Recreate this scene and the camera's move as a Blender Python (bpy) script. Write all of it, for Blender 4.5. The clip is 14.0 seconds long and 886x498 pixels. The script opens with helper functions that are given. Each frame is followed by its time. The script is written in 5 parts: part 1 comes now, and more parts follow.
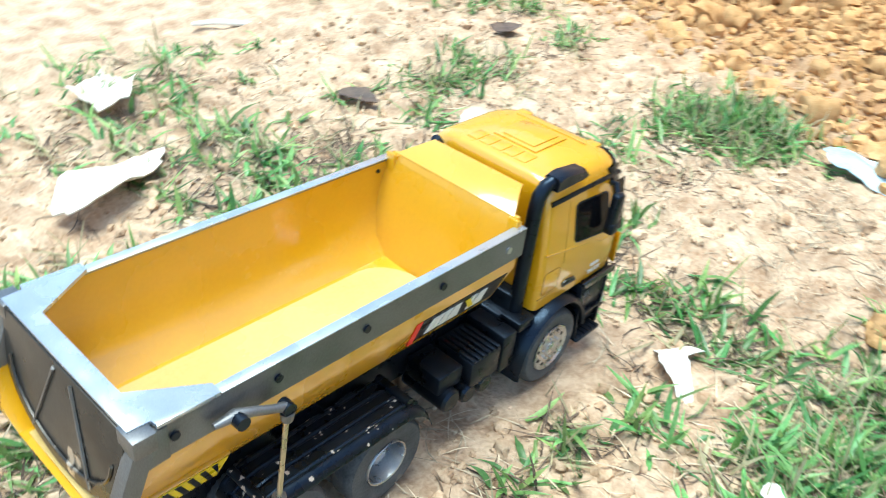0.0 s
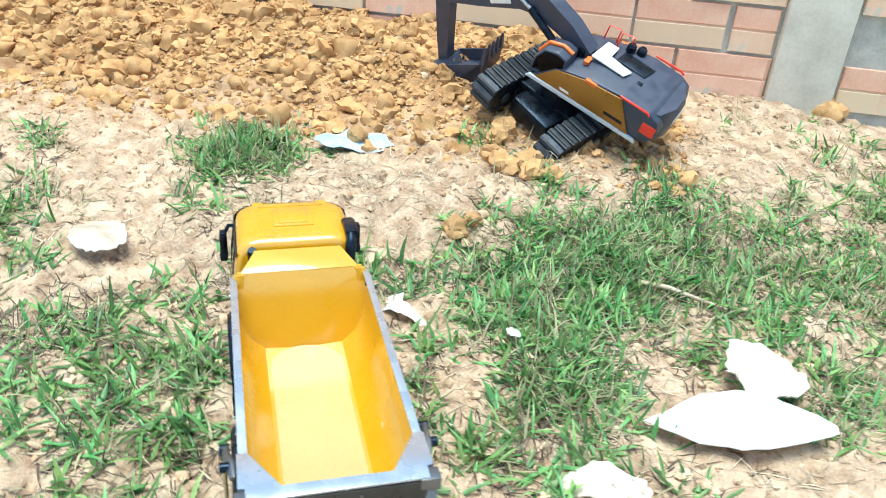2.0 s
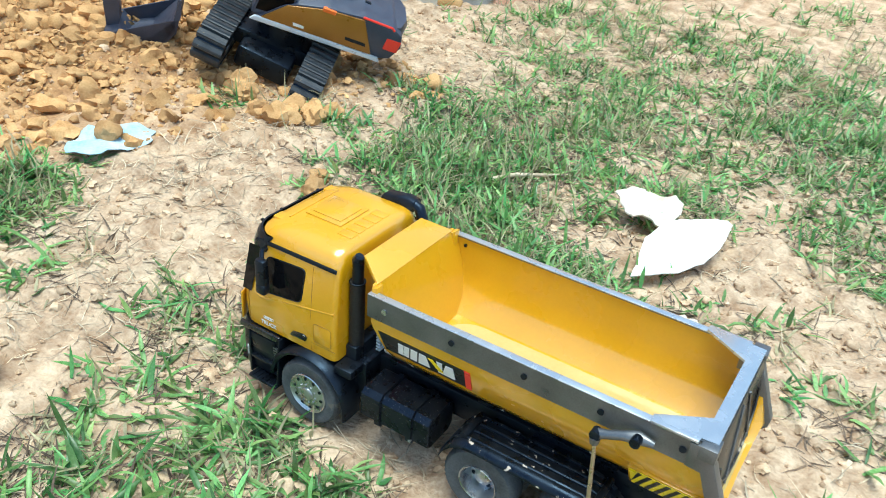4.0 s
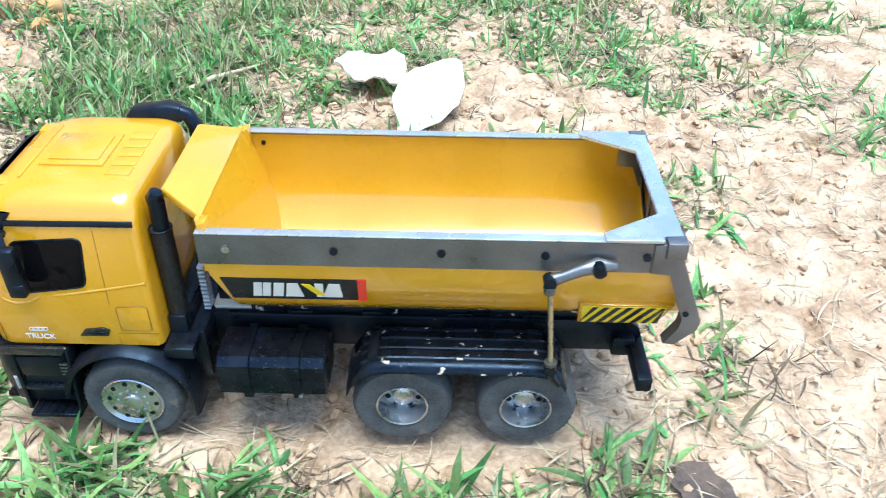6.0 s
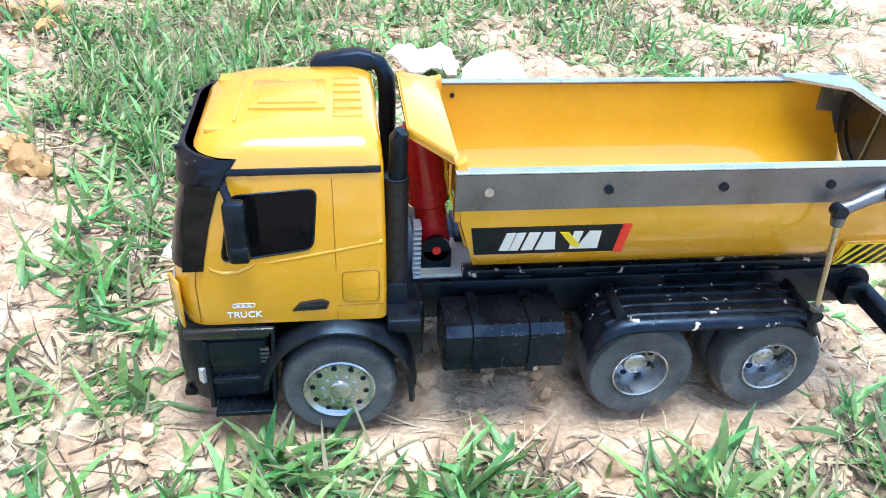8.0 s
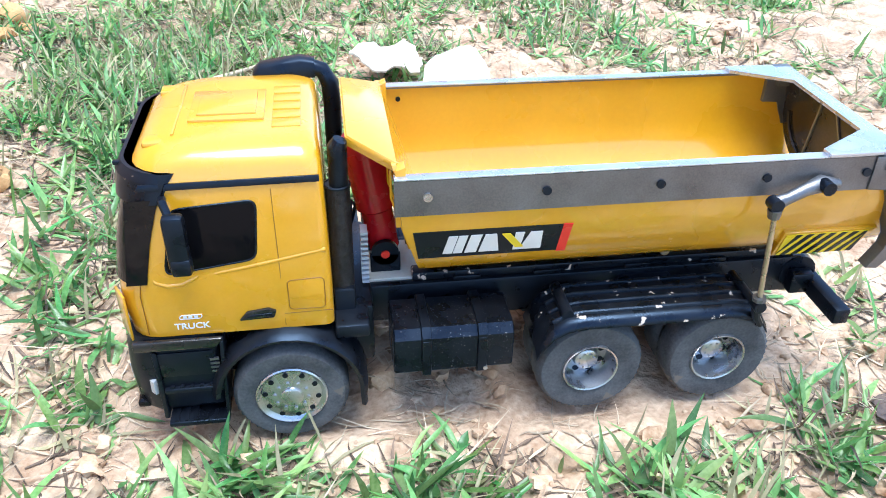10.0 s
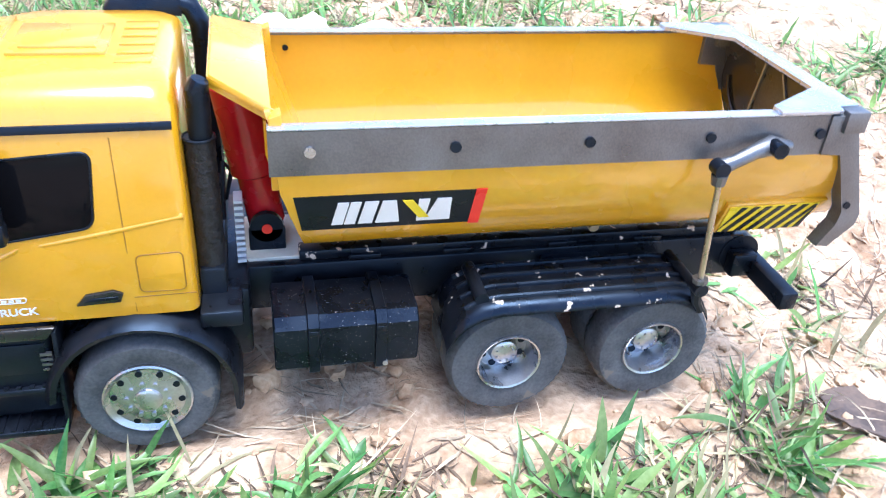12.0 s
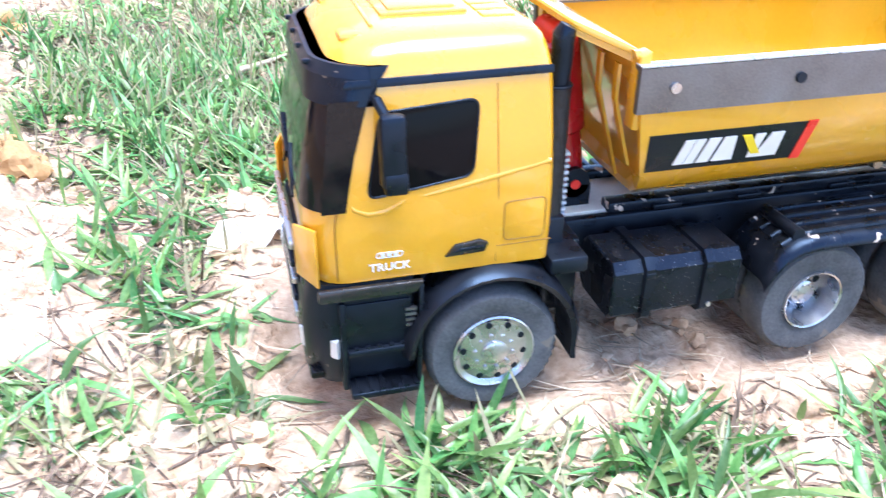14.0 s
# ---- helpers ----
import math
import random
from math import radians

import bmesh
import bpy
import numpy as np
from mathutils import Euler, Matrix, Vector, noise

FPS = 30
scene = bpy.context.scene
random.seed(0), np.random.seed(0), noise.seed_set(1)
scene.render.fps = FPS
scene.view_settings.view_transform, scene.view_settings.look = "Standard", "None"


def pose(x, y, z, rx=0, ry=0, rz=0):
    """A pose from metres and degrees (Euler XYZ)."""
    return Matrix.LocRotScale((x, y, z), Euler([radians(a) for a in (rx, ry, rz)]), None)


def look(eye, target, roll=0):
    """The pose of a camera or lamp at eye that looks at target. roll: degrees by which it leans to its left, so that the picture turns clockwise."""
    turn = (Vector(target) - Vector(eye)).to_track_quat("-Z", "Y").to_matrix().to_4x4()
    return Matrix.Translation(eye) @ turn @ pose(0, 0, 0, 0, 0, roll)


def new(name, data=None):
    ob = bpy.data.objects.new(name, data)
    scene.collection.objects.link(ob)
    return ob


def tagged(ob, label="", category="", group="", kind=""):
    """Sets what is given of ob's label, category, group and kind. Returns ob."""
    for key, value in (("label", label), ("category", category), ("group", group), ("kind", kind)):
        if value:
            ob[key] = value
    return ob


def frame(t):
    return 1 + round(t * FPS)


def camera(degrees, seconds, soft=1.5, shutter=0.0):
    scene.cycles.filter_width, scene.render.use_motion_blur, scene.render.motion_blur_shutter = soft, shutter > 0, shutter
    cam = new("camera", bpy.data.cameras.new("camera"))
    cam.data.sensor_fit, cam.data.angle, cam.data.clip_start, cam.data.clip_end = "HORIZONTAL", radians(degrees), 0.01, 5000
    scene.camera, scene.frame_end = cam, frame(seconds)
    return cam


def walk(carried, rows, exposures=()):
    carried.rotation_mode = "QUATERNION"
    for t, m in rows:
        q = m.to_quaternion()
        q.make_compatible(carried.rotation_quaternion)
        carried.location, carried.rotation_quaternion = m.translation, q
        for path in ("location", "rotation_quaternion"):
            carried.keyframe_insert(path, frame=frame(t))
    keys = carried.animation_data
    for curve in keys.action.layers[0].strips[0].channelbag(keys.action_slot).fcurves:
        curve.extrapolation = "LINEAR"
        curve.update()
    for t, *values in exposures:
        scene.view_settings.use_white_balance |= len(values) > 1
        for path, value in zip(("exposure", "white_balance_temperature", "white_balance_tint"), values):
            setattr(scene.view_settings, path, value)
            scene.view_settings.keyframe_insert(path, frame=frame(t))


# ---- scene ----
cam = camera(57.13, 14.0, soft=0.95, shutter=0.2)


def view(x, y, z, yaw, pitch, roll):
    return pose(x, y, z, 90 + pitch, 0, yaw) @ pose(0, 0, 0, 0, 0, roll)


PATH = [
    (0, view(0.3803, 0.3728, 0.5326, 128.87, -33.39, 7.29)),
    (0.3, view(0.4616, 0.3632, 0.5768, 116.78, -32.04, 4.31)),
    (0.5, view(0.5331, 0.3470, 0.6131, 109.67, -32.68, 6.04)),
    (1, view(0.6993, 0.3219, 0.6594, 97.83, -30.76, 2.76)),
    (1.5, view(0.8029, 0.1466, 0.7196, 82.05, -31.50, 7.58)),
    (2, view(0.7162, -0.0672, 0.6985, 73.70, -29.78, 4.50)),
    (2.5, view(0.5502, -0.1793, 0.6396, 68.61, -30.74, 3.24)),
    (3, view(0.4185, -0.3052, 0.6142, 55.72, -31.75, 6.73)),
    (3.5, view(0.3130, -0.4691, 0.6168, 37.98, -31.21, 3.00)),
    (4, view(0.2924, -0.5890, 0.6423, 30.46, -31.34, 4.88)),
    (4.2, view(0.3379, -0.6132, 0.6046, 27.36, -29.91, 4.79)),
    (6.3, view(0.0080, -0.5217, 0.4963, -2.28, -36.11, 0.73)),
    (6.5, view(-0.0513, -0.5184, 0.4743, -3.75, -35.82, 0.66)),
    (7, view(-0.1556, -0.5277, 0.4421, -6.73, -34.85, 1.10)),
    (7.5, view(-0.1317, -0.5246, 0.4212, -6.79, -32.28, 2.32)),
    (8, view(-0.1530, -0.5061, 0.4228, -8.10, -32.40, 2.57)),
    (8.5, view(-0.1613, -0.4909, 0.4251, -8.30, -32.81, 0.85)),
    (9, view(-0.1496, -0.5010, 0.4312, -9.45, -32.84, 0.35)),
    (9.2, view(-0.1340, -0.5051, 0.4351, -9.20, -33.22, -0.09)),
    (11.3, view(-0.1120, -0.5112, 0.4320, -8.38, -32.74, 3.68)),
    (11.5, view(-0.1018, -0.5025, 0.4294, -8.64, -33.10, 3.86)),
    (12, view(-0.0918, -0.4498, 0.3707, -14.90, -32.51, 4.48)),
    (12.5, view(-0.1275, -0.4214, 0.3170, -18.21, -33.13, 1.32)),
    (13, view(-0.1260, -0.4439, 0.3104, -18.06, -32.64, 0.47)),
    (13.5, view(-0.1864, -0.4376, 0.3099, -16.36, -32.31, -0.10)),
    (14, view(-0.2871, -0.4426, 0.3247, -14.95, -29.70, 0.39)),
]
# the picture brightens as the view comes round to the truck's left side
EXPOSURES = [(0, 1.2, 6000, -7), (1.5, 1.1, 6000, -7), (2.5, 0.98, 6000, -7), (4.2, 0.86, 5950, -9), (6.3, 1.25, 5600, -1), (9.2, 1.38, 5600, 4), (11.3, 1.46, 5600, 10), (13, 1.90, 5450, 13), (14, 1.90, 5450, 14)]
walk(cam, PATH, EXPOSURES)
SKY, SUN, SUN_ANGLE = 0.15, 2.3, 36.0

# ---- light ----
world = bpy.data.worlds.new("sky_world")
scene.world = world
world.use_nodes = True
_wn = world.node_tree.nodes
_sky = _wn.new("ShaderNodeTexSky")
_sky.sky_type = "NISHITA"
_sky.sun_disc = False
_sky.sun_elevation = radians(82)
_sky.sun_rotation = radians(136)
_sky.dust_density = 1.5
world.node_tree.links.new(_sky.outputs[0], _wn["Background"].inputs[0])
_wn["Background"].inputs[1].default_value = SKY

sun = new("sun", bpy.data.lights.new("sun", "SUN"))
sun.data.energy = SUN
sun.data.angle = radians(SUN_ANGLE)
sun.data.color = (1.0, 0.97, 0.92)
sun.matrix_world = look((0.14, -0.145, 1.4), (0, 0, 0))


# ---- materials ----
def surface(name, dark, light, scale=40.0, rough=0.6, metal=0.0, bump=0.2, fine=400.0, coat=0.0, speck=None, speck_at=0.62,
            speck_scale=90.0, rough_vary=0.15, island=0.0, hue=0.0, depth=0.001):
    """A painted, plastic, stone or metal surface: two colours mixed by a coarse and a fine noise, with specks and relief."""
    m = bpy.data.materials.new(name)
    m.use_nodes = True
    n, l = m.node_tree.nodes, m.node_tree.links
    b = n["Principled BSDF"]
    co = n.new("ShaderNodeTexCoord")

    def cloud(s, detail=5.0):
        t = n.new("ShaderNodeTexNoise")
        t.inputs["Scale"].default_value = s
        t.inputs["Detail"].default_value = detail
        l.new(co.outputs["Object"], t.inputs["Vector"])
        return t.outputs["Fac"]

    def ramp(a, lo, hi):
        r = n.new("ShaderNodeMapRange")
        r.inputs["From Min"].default_value, r.inputs["From Max"].default_value = lo, hi
        l.new(a, r.inputs["Value"])
        return r.outputs["Result"]

    def mix(f, a, c):
        x = n.new("ShaderNodeMix")
        x.data_type = "RGBA"
        for k, val in ((0, f), (6, a), (7, c)):
            if isinstance(val, tuple):
                x.inputs[k].default_value = (*val, 1)
            elif isinstance(val, float):
                x.inputs[k].default_value = val
            else:
                l.new(val, x.inputs[k])
        return x.outputs[2]

    coarse, grain = cloud(scale), cloud(fine, 3.0)
    add = n.new("ShaderNodeMath")
    add.operation = "MULTIPLY_ADD"
    l.new(grain, add.inputs[0])
    add.inputs[1].default_value = 0.45
    l.new(coarse, add.inputs[2])
    colour = mix(ramp(add.outputs[0], 0.5, 0.95), dark, light)
    if island:
        geo = n.new("ShaderNodeNewGeometry")
        hsv = n.new("ShaderNodeHueSaturation")
        hv = n.new("ShaderNodeMapRange")
        hv.inputs["To Min"].default_value, hv.inputs["To Max"].default_value = 1 - island, 1 + island
        l.new(geo.outputs["Random Per Island"], hv.inputs["Value"])
        l.new(hv.outputs["Result"], hsv.inputs["Value"])
        hh = n.new("ShaderNodeMapRange")
        hh.inputs["To Min"].default_value, hh.inputs["To Max"].default_value = 0.5 + 0.05 * hue, 0.5 - 0.05 * hue
        wn = n.new("ShaderNodeTexWhiteNoise")
        wn.noise_dimensions = "1D"
        l.new(geo.outputs["Random Per Island"], wn.inputs["W"])
        l.new(wn.outputs["Value"], hh.inputs["Value"])
        l.new(hh.outputs["Result"], hsv.inputs["Hue"])
        l.new(colour, hsv.inputs["Color"])
        colour = hsv.outputs["Color"]
    if speck:
        sp = cloud(speck_scale, 4.0)
        colour = mix(ramp(sp, speck_at, speck_at + 0.03), colour, speck)
    l.new(colour, b.inputs["Base Color"])
    rr = n.new("ShaderNodeMapRange")
    rr.inputs["To Min"].default_value, rr.inputs["To Max"].default_value = max(rough - rough_vary, 0.02), min(rough + rough_vary, 1)
    rr.inputs["From Min"].default_value, rr.inputs["From Max"].default_value = 0.3, 0.7
    l.new(coarse, rr.inputs["Value"])
    l.new(rr.outputs["Result"], b.inputs["Roughness"])
    b.inputs["Metallic"].default_value = metal
    b.inputs["Coat Weight"].default_value = coat
    b.inputs["Coat Roughness"].default_value = 0.12
    if bump:
        bp = n.new("ShaderNodeBump")
        bp.inputs["Strength"].default_value = bump
        bp.inputs["Distance"].default_value = depth
        l.new(add.outputs[0], bp.inputs["Height"])
        l.new(bp.outputs["Normal"], b.inputs["Normal"])
    return m


YELLOW = surface("yellow_paint", (0.64, 0.315, 0.004), (0.70, 0.350, 0.007), 18, 0.32, 0, 0.02, 500, coat=0.9)
BEDYEL = surface("bed_yellow_paint", (0.63, 0.315, 0.005), (0.70, 0.360, 0.008), 12, 0.30, 0, 0.03, 300, coat=0.9,
                 speck=(0.75, 0.62, 0.42), speck_at=0.76, speck_scale=45)
# floor yellow is paled to carry the reflected sky; specks are dirt
FLOORYEL = surface("pale_sheen_floor_paint", (0.54, 0.390, 0.135), (0.62, 0.465, 0.190), 9, 0.24, 0, 0.03, 300, coat=1.0, speck=(0.75, 0.62, 0.42), speck_at=0.72, speck_scale=38)
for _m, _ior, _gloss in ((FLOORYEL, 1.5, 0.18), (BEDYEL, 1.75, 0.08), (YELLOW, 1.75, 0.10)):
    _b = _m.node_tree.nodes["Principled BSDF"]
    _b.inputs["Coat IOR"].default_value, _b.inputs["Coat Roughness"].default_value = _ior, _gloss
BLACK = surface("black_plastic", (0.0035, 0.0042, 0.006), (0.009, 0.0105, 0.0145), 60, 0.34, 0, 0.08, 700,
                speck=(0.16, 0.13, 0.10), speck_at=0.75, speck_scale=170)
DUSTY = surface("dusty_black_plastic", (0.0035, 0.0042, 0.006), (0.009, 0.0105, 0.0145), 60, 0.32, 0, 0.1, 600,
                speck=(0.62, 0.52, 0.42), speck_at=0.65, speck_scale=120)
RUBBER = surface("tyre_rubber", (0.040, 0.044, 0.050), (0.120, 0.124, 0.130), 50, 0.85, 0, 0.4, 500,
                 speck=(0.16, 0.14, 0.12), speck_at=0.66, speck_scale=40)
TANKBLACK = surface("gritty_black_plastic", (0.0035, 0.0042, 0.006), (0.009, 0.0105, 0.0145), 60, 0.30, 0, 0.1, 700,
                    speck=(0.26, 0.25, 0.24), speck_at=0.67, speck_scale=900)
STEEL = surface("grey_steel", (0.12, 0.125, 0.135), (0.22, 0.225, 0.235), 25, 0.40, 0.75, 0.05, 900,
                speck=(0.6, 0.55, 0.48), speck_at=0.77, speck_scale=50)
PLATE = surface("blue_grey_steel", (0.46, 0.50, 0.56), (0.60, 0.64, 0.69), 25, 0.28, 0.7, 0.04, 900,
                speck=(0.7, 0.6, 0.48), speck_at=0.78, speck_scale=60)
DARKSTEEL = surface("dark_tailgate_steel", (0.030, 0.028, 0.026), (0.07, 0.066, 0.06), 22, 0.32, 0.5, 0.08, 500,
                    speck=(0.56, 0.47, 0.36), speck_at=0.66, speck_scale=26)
CHROME = surface("rim_silver", (0.42, 0.43, 0.45), (0.60, 0.61, 0.63), 60, 0.30, 0.92, 0.05, 700)
RED = surface("red_plastic", (0.42, 0.006, 0.014), (0.52, 0.01, 0.02), 30, 0.28, 0, 0.02, 500, coat=0.3)
BRIGHTRED = surface("bright_red", (0.75, 0.03, 0.02), (0.85, 0.05, 0.03), 30, 0.35, 0, 0.0)
WHITE = surface("white_print", (0.78, 0.78, 0.77), (0.84, 0.84, 0.83), 80, 0.45, 0, 0.0)
CREAM = surface("cream_plastic", (0.62, 0.60, 0.52), (0.74, 0.72, 0.64), 40, 0.5, 0, 0.05)
SEAM = surface("shut_line", (0.22, 0.095, 0.002), (0.28, 0.12, 0.003), 60, 0.6, 0, 0.0)
HAZARD = surface("hazard_yellow", (0.80, 0.60, 0.01), (0.86, 0.66, 0.02), 60, 0.35, 0, 0.0)
BRASS = surface("brass_rod", (0.44, 0.39, 0.29), (0.56, 0.49, 0.36), 90, 0.3, 0.9, 0.05)
GLASS = surface("tinted_glass", (0.003, 0.003, 0.004), (0.005, 0.005, 0.006), 20, 0.07, 0, 0.0, rough_vary=0.03)
GLASS.node_tree.nodes["Principled BSDF"].inputs["IOR"].default_value = 1.18
SCREEN = surface("windscreen_glass", (0.004, 0.004, 0.005), (0.007, 0.007, 0.008), 20, 0.06, 0, 0.0, rough_vary=0.03)
SCREEN.node_tree.nodes["Principled BSDF"].inputs["IOR"].default_value = 1.32
GLOSSBLACK = surface("glossy_black_plastic", (0.004, 0.005, 0.008), (0.009, 0.011, 0.016), 60, 0.22, 0, 0.04, 700, coat=0.5, speck=(0.16, 0.13, 0.10), speck_at=0.76, speck_scale=170)
LAMP = surface("headlamp_glass", (0.6, 0.62, 0.62), (0.75, 0.76, 0.76), 90, 0.15, 0.3, 0.1)
MESH = surface("exhaust_mesh", (0.006, 0.006, 0.007), (0.03, 0.03, 0.032), 300, 0.5, 0.2, 0.6, 900)
BRONZE = surface("bronze_panel", (0.25, 0.105, 0.012), (0.31, 0.14, 0.018), 15, 0.35, 0.2, 0.03, coat=0.2)
EXGREY = surface("dark_grey_plastic", (0.034, 0.042, 0.070), (0.056, 0.067, 0.105), 40, 0.45, 0, 0.08, 500)
TRACK = surface("track_plastic", (0.02, 0.024, 0.03), (0.05, 0.055, 0.065), 50, 0.5, 0.2, 0.2, 400, speck=(0.35, 0.25, 0.15), speck_at=0.70)
SILVER = surface("silver_trim", (0.50, 0.58, 0.70), (0.64, 0.71, 0.80), 30, 0.35, 0.3, 0.03)
ORANGE = surface("orange_trim", (0.75, 0.14, 0.02), (0.82, 0.18, 0.03), 30, 0.4, 0, 0.0)

SOIL = surface("sandy_soil", (0.30, 0.187, 0.110), (0.67, 0.510, 0.362), 24, 0.95, 0, 1.0, 190, rough_vary=0.04, depth=0.006,
               speck=(0.68, 0.55, 0.41), speck_at=0.74, speck_scale=22)
CRUMB = surface("sandy_crumbs", (0.36, 0.225, 0.130), (0.64, 0.485, 0.335), 40, 0.95, 0, 0.9, 320, rough_vary=0.04, island=0.25)
CLOD = surface("clay_clod", (0.36, 0.185, 0.065), (0.62, 0.385, 0.180), 30, 0.95, 0, 0.9, 300, rough_vary=0.04, island=0.22)
GRASS = surface("green_grass", (0.090, 0.225, 0.055), (0.290, 0.480, 0.180), 16, 0.33, 0, 0.1, 300, island=0.55, hue=0.8)
DEADGRASS = surface("yellowed_grass", (0.30, 0.28, 0.15), (0.52, 0.47, 0.30), 16, 0.6, 0, 0.1, 300, island=0.4)
STRAW = surface("dry_straw", (0.26, 0.19, 0.12), (0.60, 0.50, 0.36), 30, 0.7, 0, 0.2, 300, island=0.45)
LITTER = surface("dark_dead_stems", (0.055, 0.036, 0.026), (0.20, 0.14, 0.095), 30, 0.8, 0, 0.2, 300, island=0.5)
BAGSKIN = surface("dirty_plastic_film", (0.42, 0.34, 0.26), (0.64, 0.56, 0.47), 25, 0.4, 0, 0.3, 160)
PALELEAF = surface("white_dry_leaf", (0.72, 0.70, 0.65), (0.86, 0.85, 0.82), 35, 0.7, 0, 0.3, 240)
CHALK = surface("pale_flaky_stone", (0.55, 0.47, 0.36), (0.80, 0.74, 0.64), 40, 0.9, 0, 0.7, 180)
PAPER = surface("pale_blue_paper", (0.26, 0.46, 0.60), (0.60, 0.74, 0.80), 16, 0.6, 0, 0.2, 200)
BARK = surface("weathered_bark", (0.17, 0.125, 0.085), (0.42, 0.33, 0.23), 40, 0.9, 0, 0.8, 300)
DARKLEAF = surface("dark_dead_leaf", (0.045, 0.032, 0.028), (0.15, 0.105, 0.08), 40, 0.7, 0, 0.4, 300)
CEMENT = surface("cement_render", (0.58, 0.54, 0.46), (0.78, 0.73, 0.63), 12, 0.95, 0, 0.8, 120)
MORTAR = surface("wall_mortar", (0.34, 0.33, 0.30), (0.54, 0.52, 0.47), 20, 0.95, 0, 0.9, 160)


def ochre_by_the_wall(m):
    """Towards the heap the soil turns into ochre clay, with a ragged edge."""
    n, l = m.node_tree.nodes, m.node_tree.links
    b = n["Principled BSDF"]
    old = b.inputs["Base Color"].links[0].from_socket
    co, wob = n.new("ShaderNodeTexCoord"), n.new("ShaderNodeTexNoise")
    wob.inputs["Scale"].default_value = 9.0
    l.new(co.outputs["Object"], wob.inputs["Vector"])
    masks = []
    for axis, lo, hi in (((0.9166, -0.3998, 0), -0.66, -0.96), ((0.3998, 0.9166, 0), 0.70, 0.45)):
        dot = n.new("ShaderNodeVectorMath")
        dot.operation = "DOT_PRODUCT"
        dot.inputs[1].default_value = axis
        l.new(co.outputs["Object"], dot.inputs[0])
        add = n.new("ShaderNodeMath")
        add.operation = "MULTIPLY_ADD"
        l.new(wob.outputs["Fac"], add.inputs[0])
        add.inputs[1].default_value = 0.4
        l.new(dot.outputs["Value"], add.inputs[2])
        r = n.new("ShaderNodeMapRange")
        r.inputs["From Min"].default_value, r.inputs["From Max"].default_value = lo + 0.1, hi + 0.1
        l.new(add.outputs[0], r.inputs["Value"])
        masks.append(r.outputs["Result"])
    k = n.new("ShaderNodeMath")
    k.operation = "MULTIPLY"
    l.new(masks[0], k.inputs[0])
    l.new(masks[1], k.inputs[1])
    x = n.new("ShaderNodeMix")
    x.data_type, x.blend_type = "RGBA", "MULTIPLY"
    l.new(k.outputs[0], x.inputs[0])
    l.new(old, x.inputs[6])
    x.inputs[7].default_value = (0.84, 0.66, 0.44, 1)
    l.new(x.outputs[2], b.inputs["Base Color"])


ochre_by_the_wall(SOIL)


def let_light_through(m, share):
    """Thin leaves pass some of the light that falls on their other side."""
    n, l = m.node_tree.nodes, m.node_tree.links
    b = n["Principled BSDF"]
    t, x = n.new("ShaderNodeBsdfTranslucent"), n.new("ShaderNodeMixShader")
    l.new(b.inputs["Base Color"].links[0].from_socket, t.inputs["Color"])
    x.inputs[0].default_value = share
    l.new(b.outputs[0], x.inputs[1])
    l.new(t.outputs[0], x.inputs[2])
    l.new(x.outputs[0], n["Material Output"].inputs["Surface"])


# blue specular tint puts the sky's bluish sheen into the black plastics
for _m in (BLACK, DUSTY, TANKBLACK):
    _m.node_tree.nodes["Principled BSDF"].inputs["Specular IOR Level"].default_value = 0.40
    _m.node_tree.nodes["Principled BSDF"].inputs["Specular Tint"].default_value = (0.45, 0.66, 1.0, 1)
for _m in (GRASS, DEADGRASS):
    let_light_through(_m, 0.35)


def brick_surface():
    """Fired clay: an orange upper band and a pale lower band on each brick, with smears of mortar."""
    m = surface("fired_brick", (0.72, 0.37, 0.25), (0.84, 0.56, 0.42), 14, 0.9, 0, 0.6, 140, speck=(0.58, 0.53, 0.46), speck_at=0.64, speck_scale=9)
    n, l = m.node_tree.nodes, m.node_tree.links
    b = n["Principled BSDF"]
    old = b.inputs["Base Color"].links[0].from_socket
    co = n.new("ShaderNodeTexCoord")
    sep = n.new("ShaderNodeSeparateXYZ")
    l.new(co.outputs["Object"], sep.inputs[0])
    r = n.new("ShaderNodeMapRange")
    r.inputs["From Min"].default_value, r.inputs["From Max"].default_value = 0.004, -0.004
    l.new(sep.outputs["Z"], r.inputs["Value"])
    info = n.new("ShaderNodeObjectInfo")
    k = n.new("ShaderNodeMath")
    k.operation = "MULTIPLY"
    l.new(r.outputs["Result"], k.inputs[0])
    l.new(info.outputs["Random"], k.inputs[1])
    x = n.new("ShaderNodeMix")
    x.data_type = "RGBA"
    l.new(k.outputs[0], x.inputs[0])
    l.new(old, x.inputs[6])
    x.inputs[7].default_value = (0.72, 0.56, 0.38, 1)
    l.new(x.outputs[2], b.inputs["Base Color"])
    return m


BRICK = brick_surface()


# ---- building helpers ----
def finish(bm, name, material, smooth=35.0):
    bmesh.ops.recalc_face_normals(bm, faces=bm.faces)
    me = bpy.data.meshes.new(name)
    bm.to_mesh(me)
    bm.free()
    me.materials.append(material)
    if smooth:
        me.shade_smooth()
        me.set_sharp_from_angle(angle=radians(smooth))
    return me


def part(name, bm, material, parent, label="", m=None, smooth=35.0):
    """One mesh under a thing or under a part."""
    ob = new(name, bm if isinstance(bm, bpy.types.Mesh) else finish(bm, name, material, smooth))
    ob.parent = parent
    if m is not None:
        ob.matrix_basis = m
    return tagged(ob, label)


